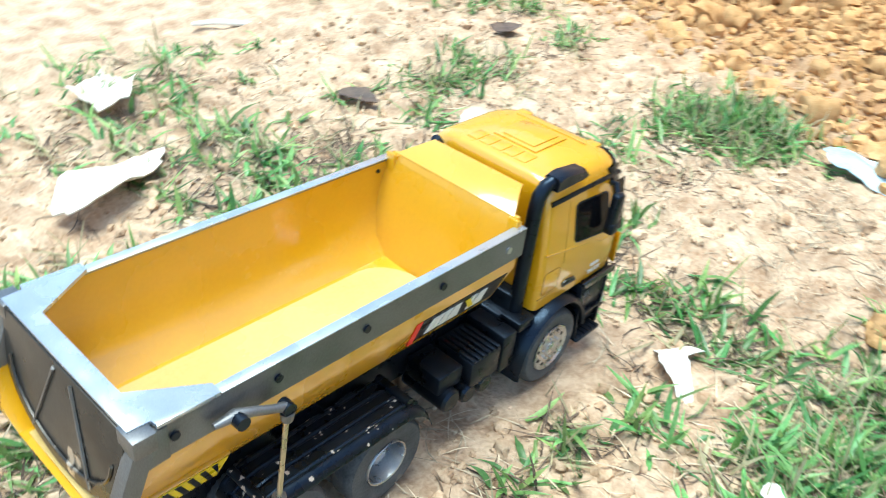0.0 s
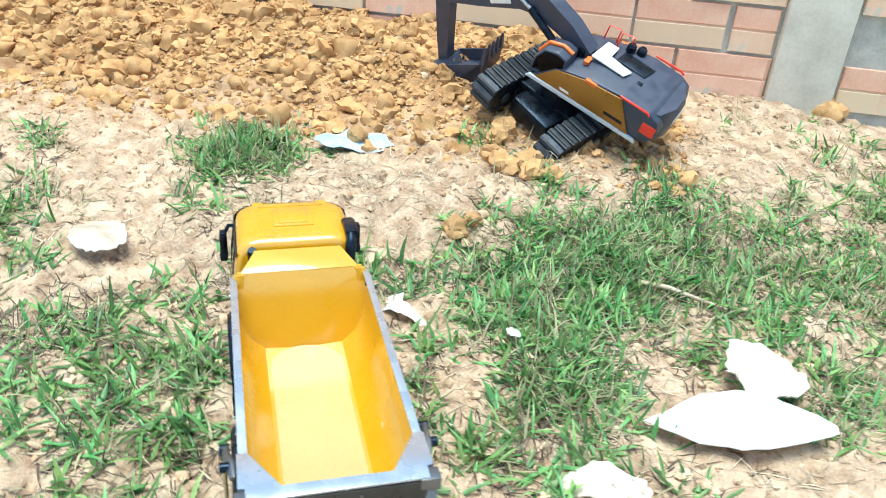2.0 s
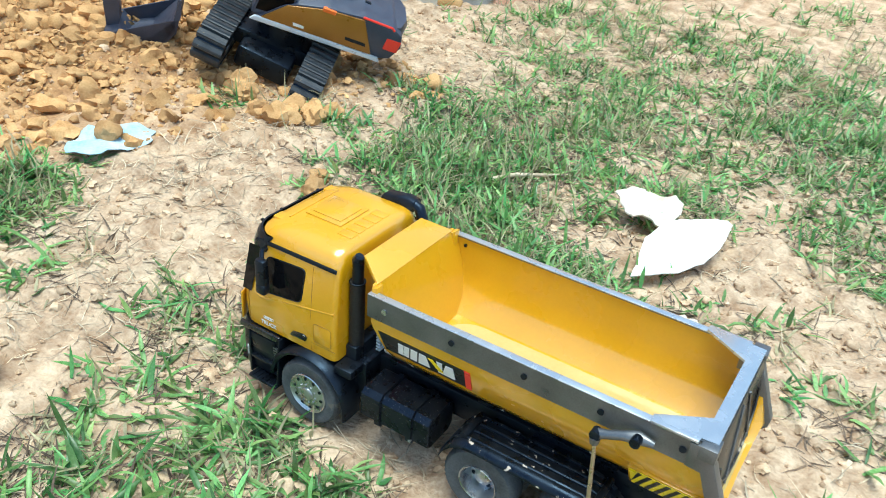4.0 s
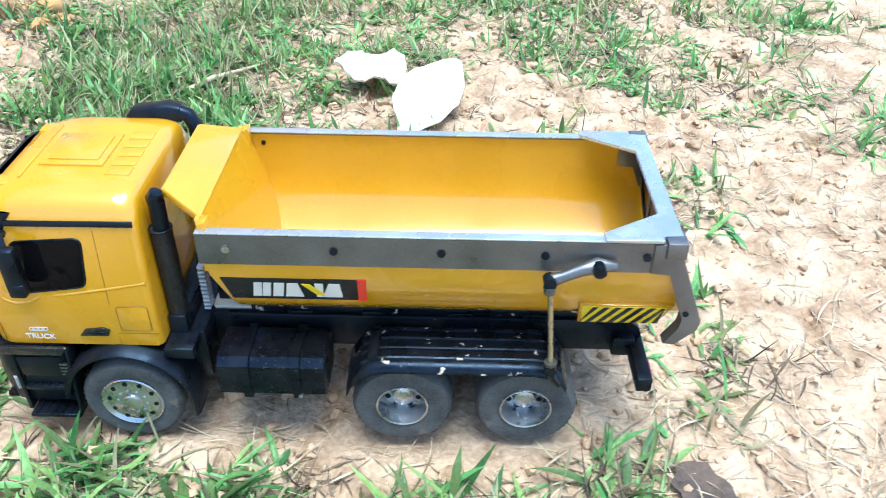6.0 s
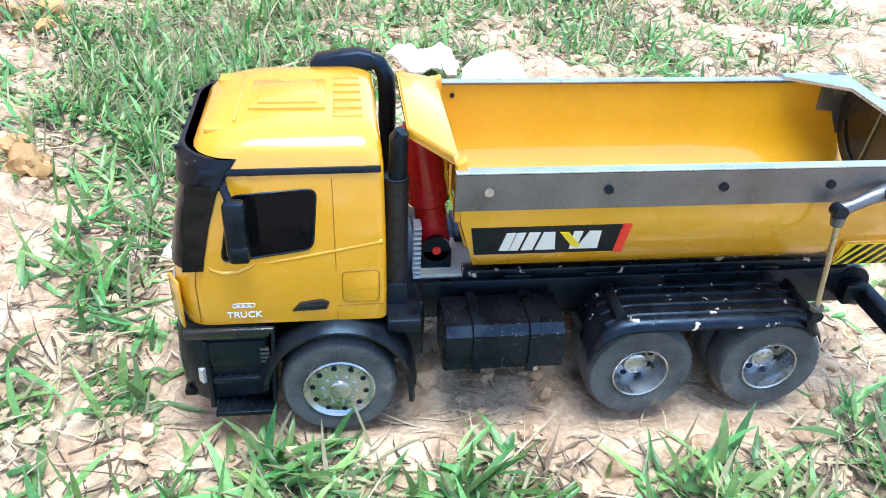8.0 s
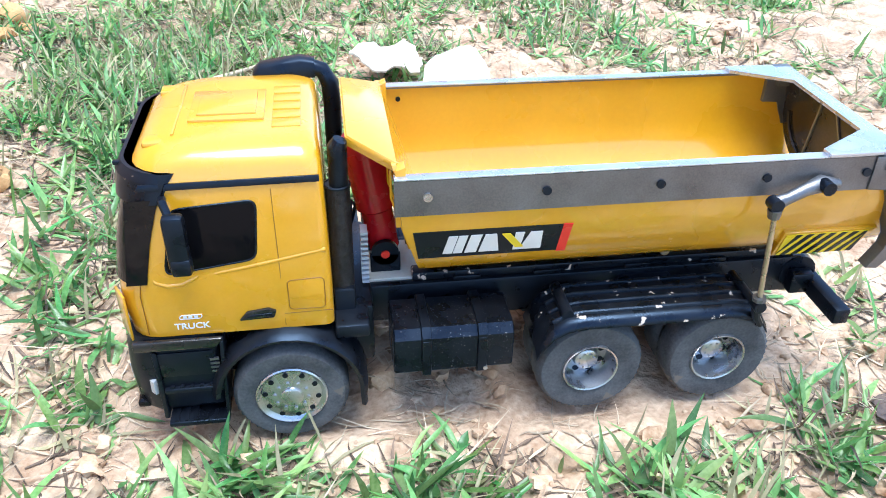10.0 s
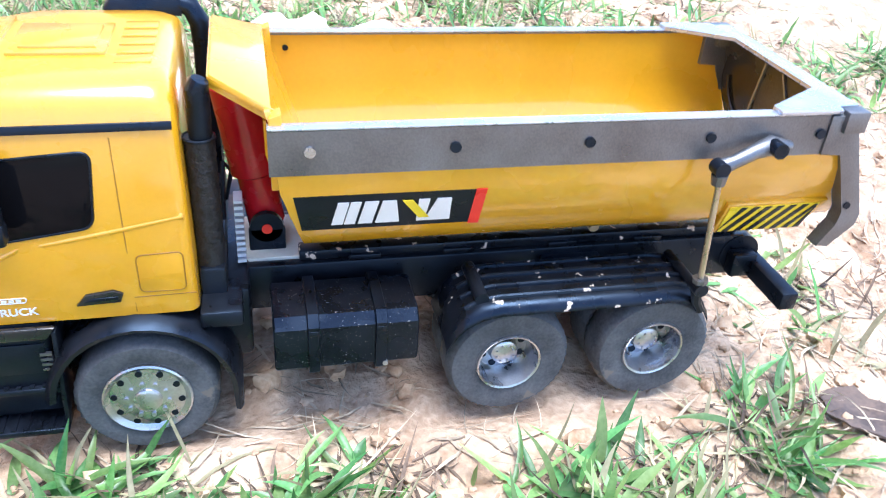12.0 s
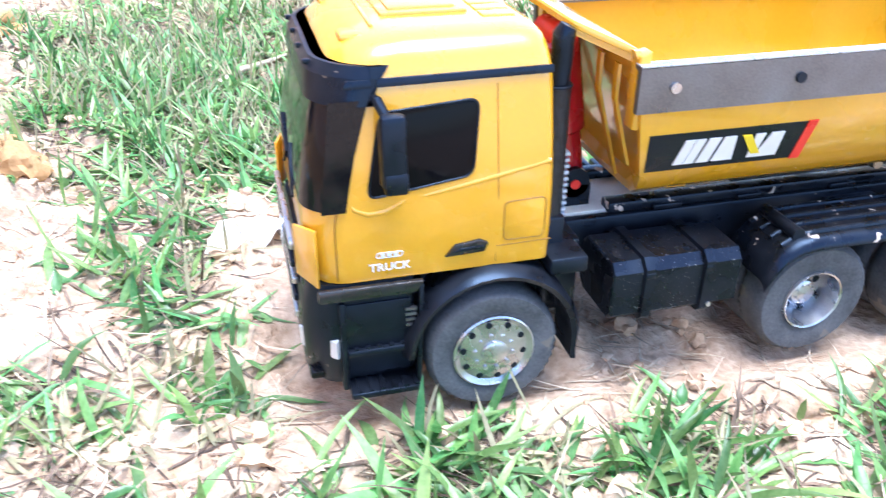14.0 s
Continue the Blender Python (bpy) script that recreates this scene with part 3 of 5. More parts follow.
def build_front():
    """Bumper, grille, headlamps, steps and the arches over the front wheels."""
    bumper = part("bumper", loft([rounded(-0.2600, -0.205, 0.0690, 0.014, 0.004, 0.024), rounded(-0.2660, -0.205, 0.0760, 0.018, 0.004, 0.034), rounded(-0.2670, -0.205, 0.0775, 0.019, 0.004, 0.064),
                                  rounded(-0.2655, -0.205, 0.0775, 0.019, 0.004, 0.084), rounded(-0.2625, -0.205, 0.0760, 0.018, 0.004, 0.0935)]), BLACK, truck, "black front bumper", smooth=50)
    for k in range(5):
        part("grille_slat", block(-0.2690, -0.2655, -0.050, 0.050, 0.060 + 0.011 * k, 0.0645 + 0.011 * k, 0.001), BLACK if k % 2 else CHROME, bumper)
    part("grille_badge", disc(0.009, -0.001, 0.001), CHROME, bumper, m=pose(-0.2690, 0, 0.092, 0, 0, 90))
    for s in SIDES:
        lamp = loft([[(-0.2640, s * 0.0590, 0.047), (-0.2480, s * 0.0770, 0.047), (-0.2480, s * 0.0775, 0.060), (-0.2650, s * 0.0590, 0.062)],
                     [(-0.2675, s * 0.0600, 0.048), (-0.2500, s * 0.0795, 0.048), (-0.2500, s * 0.0797, 0.059), (-0.2682, s * 0.0600, 0.061)]])
        part("headlamp", lamp, LAMP, bumper, "clear headlamp")
        part("fog_lamp", block(-0.2650, -0.2560, s * 0.062, s * 0.074, 0.0325, 0.0375, 0.0015), SCREEN, bumper)
        part("side_trim", slab([(-0.258, s * 0.0772, 0.086), (-0.205, s * 0.0772, 0.086), (-0.200, s * 0.0772, 0.0935), (-0.258, s * 0.0765, 0.0935)], (0, s * 0.0042, 0), 0.0016), GLOSSBLACK, bumper, "glossy black band under the cab")
        part("bumper_panel", slab([(-0.2460, s * 0.0772, 0.0620), (-0.2080, s * 0.0772, 0.0620), (-0.2080, s * 0.0772, 0.0820), (-0.2460, s * 0.0772, 0.0820)], (0, s * 0.0016, 0), 0.0006), BLACK, bumper)
        for j in range(4):
            part("bumper_louvre", block(-0.2110, -0.2050, s * 0.0776, s * 0.0796, 0.0640 + 0.0034 * j, 0.0656 + 0.0034 * j), STEEL, bumper)
        part("step_post", block(-0.2475, -0.2440, s * 0.0600, s * 0.0800, 0.0260, 0.0840, 0.0008), BLACK, bumper)
        for k, (z, y) in enumerate(((0.0270, 0.0865), (0.0520, 0.0805))):
            step = part("step", block(-0.2440, -0.2035, s * 0.060, s * y, z - 0.004, z, 0.0012), BLACK, bumper, "black ribbed step")
            for j in range(6):
                part("tread_rib", block(-0.240 + 0.0065 * j, -0.2375 + 0.0065 * j, s * 0.070, s * (y - 0.001), z - 0.0005, z + 0.0012), BLACK, step)
        part("step_side", slab([(-0.2055, s * 0.060, 0.026), (-0.2030, s * 0.060, 0.090), (-0.2030, s * 0.0800, 0.090), (-0.2055, s * 0.0830, 0.026)], (0.0025, 0, 0), 0.0006), BLACK, bumper)
        # wheel arch
        rings = []
        for k in range(17):
            a = radians(176 - 170 * k / 16)
            c, n = math.cos(a), math.sin(a)
            r0, r1 = 0.0475, 0.0535
            rings.append([(-0.160 + r0 * c, s * 0.058, 0.041 + r0 * n), (-0.160 + r0 * c, s * 0.0845, 0.041 + r0 * n), (-0.160 + (r0 + 0.003) * c, s * 0.0862, 0.041 + (r0 + 0.003) * n),
                          (-0.160 + r1 * c, s * 0.0815, 0.041 + r1 * n), (-0.160 + r1 * c, s * 0.058, 0.041 + r1 * n)])
        for x, z in ((-0.1080, 0.034), (-0.1075, 0.027)):
            rings.append([(x - 0.0045, s * 0.058, z), (x - 0.0045, s * 0.0845, z), (x - 0.002, s * 0.0855, z), (x, s * 0.0815, z), (x, s * 0.058, z)])
        part("front_arch", loft(rings), BLACK, truck, "black front wheel arch with mud flap", smooth=45)
        part("arch_plate", block(-0.1270, -0.1040, s * 0.030, s * 0.0790, 0.083, 0.0935, 0.002), BLACK, truck)


def build_wheels():
    W = 0.025
    half = W / 2
    prof = [(0.0245, -half * 0.86), (0.0300, -half), (0.0365, -half * 0.97), (0.0392, -half * 0.80), (0.0402, -half * 0.45), (0.0396, -0.0012), (0.0396, 0.0012),
            (0.0402, half * 0.45), (0.0392, half * 0.80), (0.0365, half * 0.97), (0.0300, half), (0.0245, half * 0.86)]
    lug = lambda i, k: (-0.0017 if k % 2 and i in (3, 8) else 0.0) + (-0.0010 if k % 2 and i in (4, 7) else 0.0)
    tyre = finish(lathe(prof, 92, bumps=lug), "tyre", RUBBER, 40)
    rear_tyre = finish(lathe([(r if r > 0.031 else (0.0205 if r < 0.026 else 0.0285), y) for r, y in prof], 92, bumps=lug), "tyre", RUBBER, 40)

    # front rim: shallow dish with round holes, faced towards -y
    front_rim = finish(lathe([(0.0246, 0.010), (0.0246, -0.0125), (0.0236, -0.0132), (0.0222, -0.0118), (0.0205, -0.0108), (0.0150, -0.0120), (0.0080, -0.0126), (0.0078, -0.0140), (0.0062, -0.0150), (0.0004, -0.0152), (0.0004, 0.010)], 40), "rim", CHROME, 40)
    hole_me, big_hole = finish(disc(0.0020, -0.0012, 0, steps=10), "rim_hole", BLACK, 0), finish(disc(0.0025, -0.0012, 0, steps=10), "rim_hole", BLACK, 0)
    nut_me, small_nut = finish(disc(0.0013, -0.0022, 0, steps=8), "wheel_nut", CHROME, 30), finish(disc(0.0008, -0.0016, 0, steps=6), "wheel_nut", CHROME, 30)
    front_dark, nuts = (hole_me, 0.0183, -0.0105, 10), (nut_me, 0.0115, -0.0115, 10)
    rear_rim = finish(lathe([(0.0212, 0.012), (0.0212, -0.0115), (0.0206, -0.0128), (0.0194, -0.0122), (0.0182, -0.0070), (0.0168, 0.0050), (0.0100, 0.0035), (0.0086, -0.0020), (0.0066, -0.0032), (0.0004, -0.0036), (0.0004, 0.012)], 40), "rim", CHROME, 40)
    rear_dark, rear_nuts = (big_hole, 0.0134, 0.0048, 8), (small_nut, 0.0060, -0.0026, 8)

    def wheel(x, s, y_face, rim, dark, nut, spin, tyre=tyre):
        m = Matrix.Translation((x, s * (y_face - half), 0.0395)) @ (Matrix.Identity(4) if s < 0 else pose(0, 0, 0, 0, 0, 180)) @ pose(0, 0, 0, 0, spin, 0)
        w = part("wheel", tyre, RUBBER, truck, "dusty grey rubber tyre on a silver rim", m)
        part("rim", rim, CHROME, w, "silver rim")
        for name, (me, r, y, count) in (("rim_hole", dark), ("wheel_nut", nut)):
            for k in range(count):
                a = 2 * math.pi * k / count
                part(name, me, BLACK, w, m=Matrix.Translation((r * math.cos(a), y, r * math.sin(a))))
        return w
    for s in SIDES:
        wheel(-0.160, s, 0.0830, front_rim, front_dark, nuts, 8)
        for x in (0.0545, 0.1525):
            wheel(x, s, 0.0820, rear_rim, rear_dark, rear_nuts, 20 + 900 * x, rear_tyre)
            m = Matrix.Translation((x, s * 0.0425, 0.0395)) @ pose(0, 0, 0, 0, 31, 0)
            part("inner_wheel", tyre, RUBBER, truck, "dusty inner tyre", m)
    for x in (-0.160, 0.0545, 0.1525):
        part("axle", tube([(x, -0.066, 0.0395), (x, 0.066, 0.0395)], 0.006, 12), BLACK, truck)


def build_chassis():
    for s in SIDES:
        part("chassis_rail", block(-0.215, 0.236, s * 0.0260, s * 0.0330, 0.0600, 0.0915, 0.0015), BLACK, truck, "black chassis rail")
        part("rail_end", tube([(0.232, s * 0.026, 0.0770), (0.232, s * 0.0336, 0.0770)], 0.0145, 20), BLACK, truck)
        part("sub_rail", block(-0.070, 0.228, s * 0.0180, s * 0.0300, 0.0915, 0.0985, 0.0015), DUSTY, truck)
        for x in (-0.04, 0.02, 0.09, 0.15):
            part("rail_rib", block(x, x + 0.020, s * 0.0290, s * 0.0325, 0.0915, 0.0950, 0.0008), BLACK, truck)
    part("engine_tunnel", block(-0.205, -0.100, -0.058, 0.058, 0.045, 0.0935, 0.003), BLACK, truck)
    part("cab_back_frame", block(-0.1265, -0.1120, -0.060, 0.060, 0.050, 0.110, 0.002), BLACK, truck)
    part("deck_plate", block(-0.112, 0.030, -0.0255, 0.0255, 0.0890, 0.0930, 0.0006), CREAM, truck, "cream deck plate behind the cab")
    part("cross_member", block(-0.02, 0.20, -0.018, 0.018, 0.070, 0.0910, 0.002), BLACK, truck)
    for k in range(11):
        part("cooler_fin", block(-0.1060, -0.1010, -0.034, -0.022, 0.0960 + 0.0040 * k, 0.0980 + 0.0040 * k), SILVER, truck)
    # rear bar and its arms
    part("rear_bar", block(0.2355, 0.2475, -0.0840, 0.0840, 0.0640, 0.0770, 0.0015), BLACK, truck, "black square rear bar")
    for s in SIDES:
        part("bar_arm", block(0.222, 0.240, s * 0.034, s * 0.044, 0.064, 0.082, 0.002), BLACK, truck)
        part("tail_lamp", block(0.2468, 0.2490, s * 0.055, s * 0.075, 0.067, 0.074, 0.0008), RED, truck, "red tail lamp")
    # fuel tank on the left, air tanks and battery step on the right
    def tank_ring(x, g=0.0):
        """Squarish tank with one flat chamfer along each edge."""
        y0, y1, z0, z1, c = -0.0820 - g, -0.0360 + g, 0.0475 - g, 0.0850 + g, 0.0058
        return [(x, y, z) for y, z in ((y0 + c, z1), (y0, z1 - c), (y0, z0 + 0.004), (y0 + 0.004, z0), (y1 - c, z0), (y1, z0 + c), (y1, z1 - c), (y1 - c, z1))]
    tank = part("fuel_tank", loft([tank_ring(-0.0885, -0.001), tank_ring(-0.0875), tank_ring(-0.0055), tank_ring(-0.0045, -0.001)]), TANKBLACK, truck, "black fuel tank with two straps", smooth=20)
    for x in (-0.0660, -0.0270):
        part("tank_strap", loft([tank_ring(x - 0.0036, 0.0002), tank_ring(x - 0.0030, 0.0022), tank_ring(x + 0.0030, 0.0022), tank_ring(x + 0.0036, 0.0002)]), BLACK, tank)
        part("strap_buckle", block(x - 0.0032, x + 0.0032, -0.0845, -0.0825, 0.0755, 0.0790, 0.0005), BLACK, tank)
    part("tank_plug", disc(0.0016, -0.0850, -0.0820, (-0.0245, 0, 0.0515)), CHROME, tank)
    box = part("battery_box", block(-0.0800, -0.0420, 0.036, 0.0800, 0.0550, 0.0835, 0.002), BLACK, truck, "black slatted battery box")
    for k in range(6):
        part("box_slat", block(-0.0785 + 0.0062 * k, -0.0745 + 0.0062 * k, 0.0400, 0.0795, 0.0830, 0.0860, 0.0008), BLACK, box)
    part("box_tall", block(-0.1010, -0.0830, 0.036, 0.0800, 0.0500, 0.0905, 0.002), BLACK, truck)
    for x, z, r in ((-0.0640, 0.0500, 0.0095), (-0.0430, 0.0505, 0.0095), (-0.0200, 0.0560, 0.0110)):
        part("air_tank", tube([(x, 0.030, z), (x, 0.032, z), (x, 0.078, z), (x, 0.0805, z)], [r * 0.8, r, r, r * 0.8], 18), BLACK, truck, "black air tank")
    part("pipe_box", block(-0.0370, -0.0080, 0.036, 0.074, 0.0640, 0.0830, 0.002), BLACK, truck)
    for s in SIDES:
        line = [(0.0115, 0.0630), (0.0160, 0.0725), (0.0235, 0.0815), (0.0330, 0.0868), (0.0450, 0.0885), (0.1550, 0.0885), (0.1680, 0.0862), (0.1765, 0.0805), (0.1820, 0.0715)]
        rings = [[(x, s * y, z + dz) for y, dz in ((0.0420, 0), (0.0800, 0), (0.0845, -0.0015), (0.0875, -0.0055), (0.0875, -0.0075), (0.0845, -0.0035), (0.0800, -0.0020), (0.0420, -0.0020))] for x, z in line]
        fender = part("rear_fender", loft(rings), DUSTY, truck, "dusty black rear mudguard over two axles", smooth=45)
        for y in (0.0450, 0.0560, 0.0670, 0.0780):
            part("fender_rib", tube([(x, s * y, z + 0.0004) for x, z in line[2:-1]], 0.0019, 8), DUSTY, fender)
        part("fender_roller", tube([(0.0330, s * 0.0440, 0.0890), (0.0330, s * 0.0800, 0.0890)], 0.0042, 12), BLACK, fender)
        part("fender_roller", tube([(0.1700, s * 0.0440, 0.0880), (0.1700, s * 0.0800, 0.0880)], 0.0036, 12), DUSTY, fender)
        part("fender_bracket", block(0.085, 0.125, s * 0.032, s * 0.046, 0.078, 0.0865, 0.001), BLACK, fender)
        # tailgate linkage
        rod = part("link_rod", tube([(0.1600, s * 0.0915, 0.1690), (0.1660, s * 0.0915, 0.1000)], 0.0019, 10), BRASS, truck, "thin brass tailgate rod")
        part("rod_ball", tube([(0.1660, s * 0.0870, 0.0945), (0.1660, s * 0.0960, 0.0945)], 0.0045, 12), BLACK, rod)
        part("rod_nut", tube([(0.1660, s * 0.0915, 0.0985), (0.1658, s * 0.0915, 0.1015)], 0.0048, 8), STEEL, rod)
        part("rod_foot", tube([(0.1660, s * 0.0900, 0.0930), (0.1690, s * 0.0890, 0.0820), (0.1740, s * 0.0880, 0.0740)], [0.0040, 0.0030, 0.0028], 8), BLACK, rod)
        arm = part("link_arm", tube([(0.1590, s * 0.0900, 0.1755), (0.1680, s * 0.0890, 0.1785), (0.1800, s * 0.0870, 0.1830), (0.1920, s * 0.0850, 0.1860), (0.2050, s * 0.0835, 0.1845)], [0.0052, 0.0040, 0.0044, 0.0060, 0.0030], 10, flat=0.7), STEEL, truck, "grey tailgate lever", smooth=60)
        for x, z in ((0.1590, 0.1755), (0.1920, 0.1860)):
            part("lever_pivot", disc(0.0046, s * 0.0860, s * 0.0945, (x, 0, z), 16), BLACK, arm)
        part("rod_head", tube([(0.1597, s * 0.0915, 0.1660), (0.1593, s * 0.0915, 0.1720)], [0.0040, 0.0048], 10), STEEL, rod)


BED_PROFILE = [(0.0770, 0.1985), (0.0762, 0.1640), (0.0650, 0.1320), (0.0580, 0.1220), (0.0470, 0.1150), (0.0, 0.1140)]
BED_INNER = [(0.0738, 0.1985), (0.0730, 0.1660), (0.0680, 0.1490), (0.0600, 0.1340), (0.0440, 0.1215), (0.0, 0.1190)]


def bed_front(z):
    return float(np.interp(z, [0.112, 0.176, 0.22], [-0.0655, -0.0845, -0.0850]))


def bed_rear(z):
    return float(np.interp(z, [0.110, 0.114, 0.130, 0.200], [0.2640, 0.2680, 0.2740, 0.2480]))


def build_bed():
    full = lambda prof: [(-y, z) for y, z in prof[:-1]] + [(y, z) for y, z in prof[::-1]]
    outer, inner = full(BED_PROFILE), full(BED_INNER)
    loop = outer + inner[::-1]
    xs = np.linspace(0, 1, 7)
    rings = [[(bed_front(z) * (1 - f) + (bed_rear(z) - 0.004) * f, y, z) for y, z in loop] for f in xs]
    bed = part("bed", loft(rings), BEDYEL, truck, "yellow empty tipping bed with scratched floor", smooth=25)
    # headboard with U-shaped foot and sloping lip
    head = [(-y, z) for y, z in BED_INNER[:-1]] + [(y, z) for y, z in BED_INNER[::-1]]
    head = [(-0.0700, 0.2070)] + head + [(0.0700, 0.2070)]
    part("headboard", slab([(-0.0835 + (0.2065 - z) * 0.33, y, z) for y, z in head], (-0.0030, 0, 0)), BEDYEL, bed, "yellow headboard")
    lip = [(-0.0830, -0.0710, 0.2035), (-0.0830, 0.0710, 0.2035), (-0.0830, 0.0668, 0.2070), (-0.1122, 0.0490, 0.2190), (-0.1122, -0.0490, 0.2190), (-0.0830, -0.0668, 0.2070)]
    part("headboard_lip", slab([lip[5], lip[2], lip[3], lip[4]], (-0.0015, 0, -0.0035), 0.0006), BEDYEL, bed, "sloping yellow lip over the headboard")
    part("lip_rim", slab([(-0.0825, -0.0660, 0.2000), (-0.0825, 0.0660, 0.2000), (-0.1135, 0.0490, 0.2150), (-0.1135, -0.0490, 0.2150)], (0.0, 0, 0.0030)), BEDYEL, bed)
    for y in (-0.052, -0.030, 0.030, 0.052):
        zb = 0.120 if abs(y) < 0.05 else 0.136
        part("headboard_rib", loft([[(bed_front(z) - 0.001, y - 0.0035, z), (bed_front(z) - 0.0024, y - 0.0025, z), (bed_front(z) - 0.0024, y + 0.0025, z), (bed_front(z) - 0.001, y + 0.0035, z)] for z in (zb, 0.150, 0.176, 0.196)]), BEDYEL, bed)
    for s in SIDES:
        part("headboard_post", slab([(-0.0850, s * 0.0640, 0.165), (-0.0775, s * 0.0640, 0.165), (-0.0785, s * 0.0640, 0.2075), (-0.0850, s * 0.0640, 0.2050)], (0, s * 0.0100, 0), 0.0008), BEDYEL, bed)
        part("lip_skirt", slab([(-0.0800, s * 0.0660, 0.2050), (-0.1120, s * 0.0488, 0.2172), (-0.1130, s * 0.0488, 0.2120), (-0.0815, s * 0.0660, 0.1985)], (0, -s * 0.0020, 0)), BEDYEL, bed)
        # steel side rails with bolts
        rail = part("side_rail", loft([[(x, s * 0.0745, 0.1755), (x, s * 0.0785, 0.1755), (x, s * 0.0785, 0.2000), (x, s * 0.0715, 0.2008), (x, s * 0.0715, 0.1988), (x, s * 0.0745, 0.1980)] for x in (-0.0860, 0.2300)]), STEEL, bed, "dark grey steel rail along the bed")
        # thin slab that makes the rail's top paler than its sides
        part("rail_cap", block(-0.0860, 0.2300, s * 0.0708, s * 0.0787, 0.2003, 0.2014, 0.0003), PLATE, rail, "paler blue-grey rail top with scuff specks")
        for k, x in enumerate((-0.0655, 0.0095, 0.0840, 0.1560, 0.2260)):
            part("rail_bolt", disc(0.0030, s * 0.0780, s * 0.0800, (x, 0, 0.1888), 12), CHROME if k == 0 else BLACK, rail)
        part("inner_bolt", disc(0.0019, s * 0.0722, s * 0.0745, (-0.0690, 0, 0.1900), 10), BLACK, bed)
        # decal on the bed's flank: dark band, red end, plain white blocks and a yellow stroke for the maker's mark
        def flank(x, f, out):
            (y0, z0), (y1, z1) = BED_PROFILE[1], BED_PROFILE[2]
            n = Vector((0, z0 - z1, -(y0 - y1))).normalized()
            return (x, s * (y0 + (y1 - y0) * f + n.y * out), z0 + (z1 - z0) * f + n.z * out)
        thick = (0, s * 0.0006, -0.0002)
        decal = part("decal_band", slab([flank(-0.0745, 0.08, -0.0002), flank(0.0270, 0.08, -0.0002), flank(0.0270, 0.88, -0.0002), flank(-0.0700, 0.88, -0.0002)], thick), BLACK, bed, "black decal with white blocks and red end")
        part("decal_end", slab([flank(0.0240, 0.06, 0.0003), flank(0.0302, 0.06, 0.0003), flank(0.0294, 0.90, 0.0003), flank(0.0232, 0.90, 0.0003)], thick), BRIGHTRED, decal)
        x0, wide = -0.0540, 0.0665
        def mark(px, f):
            return flank(x0 + (px if s < 0 else wide - px), 0.24 + 0.52 * f, 0.0003)
        # slanted white blocks: top-left corner, top width, foot shift, foot width
        for px, top, shift, low in ((0.0030, 0.0060, -0.0032, 0.0062), (0.0098, 0.0058, -0.0032, 0.0060), (0.0175, 0.0075, -0.0032, 0.0077), (0.0270, 0.0075, -0.0032, 0.0135),
                                    (0.0468, 0.0062, 0.0000, 0.0045), (0.0570, 0.0080, -0.0058, 0.0146)):
            part("decal_block", slab([mark(px, 0), mark(px + top, 0), mark(px + shift + low, 1), mark(px + shift, 1)], thick), WHITE, decal)
        part("decal_stroke", slab([Vector(mark(px, f)) + Vector((0, s * 0.0008, -0.0002)) for px, f in ((0.0375, -0.02), (0.0432, -0.02), (0.0535, 0.80), (0.0478, 0.80))], thick), HAZARD, decal)
        # striped warning panel on the rear flank
        skirt = part("rear_skirt", slab([(0.1880, s * 0.0540, 0.1130), (0.2480, s * 0.0540, 0.1130), (0.2560, s * 0.0660, 0.1400), (0.1860, s * 0.0660, 0.1400)], (0, s * 0.0045, -0.0010), 0.0008), BEDYEL, bed)
        def sk(x, f, out=0.0):
            return (x, s * (0.0540 + 0.0120 * f + 0.0047 + out), 0.1130 + 0.0270 * f - 0.0010)
        part("warning_panel", slab([sk(0.1905, 0.06), sk(0.2470, 0.06), sk(0.2500, 0.92), sk(0.1880, 0.92)], (0, s * 0.0005, -0.0002)), HAZARD, skirt, "yellow and black striped warning panel")
        for k in range(8):
            xa = 0.1850 + 0.0085 * k
            pts = [(xa, 0.07), (xa + 0.0040, 0.07), (xa + 0.0150, 0.91), (xa + 0.0110, 0.91)]
            pts = [(min(max(x, 0.1895), 0.2490), f) for x, f in pts]
            part("warning_stripe", slab([sk(x, f, 0.0006) for x, f in pts], (0, s * 0.0004, -0.0001)), BLACK, skirt)
        # corner strap at the tail
        strap = [(0.2300, 0.2000), (0.2470, 0.2000), (0.2735, 0.1330), (0.2725, 0.1250), (0.2580, 0.1100), (0.2490, 0.1110), (0.2590, 0.1260), (0.2600, 0.1350), (0.2440, 0.1755), (0.2300, 0.1755)]
        part("corner_strap", slab([(x, s * 0.0700, z) for x, z in strap], (0, s * 0.0100, 0), 0.0006), STEEL, bed, "dark steel strap round the tail corner")
        part("strap_bolt", disc(0.0024, s * 0.0795, s * 0.0808, (0.2610, 0, 0.1400), 10), BLACK, bed)
        part("bed_bracket", slab([(-0.0420, s * 0.030, 0.1145), (-0.0140, s * 0.030, 0.1145), (-0.0210, s * 0.030, 0.1075), (-0.0350, s * 0.030, 0.1075)], (0, s * 0.004, 0)), BEDYEL, bed)
        part("bed_stud", disc(0.0036, s * 0.036, s * 0.041, (0.1150, 0, 0.1105), 12), BRASS, bed)
        # notched ears beside the tail plate
        part("plate_ear", block(0.2380, 0.2520, s * 0.0660, s * 0.0830, 0.1900, 0.2030, 0.0006), STEEL, bed)
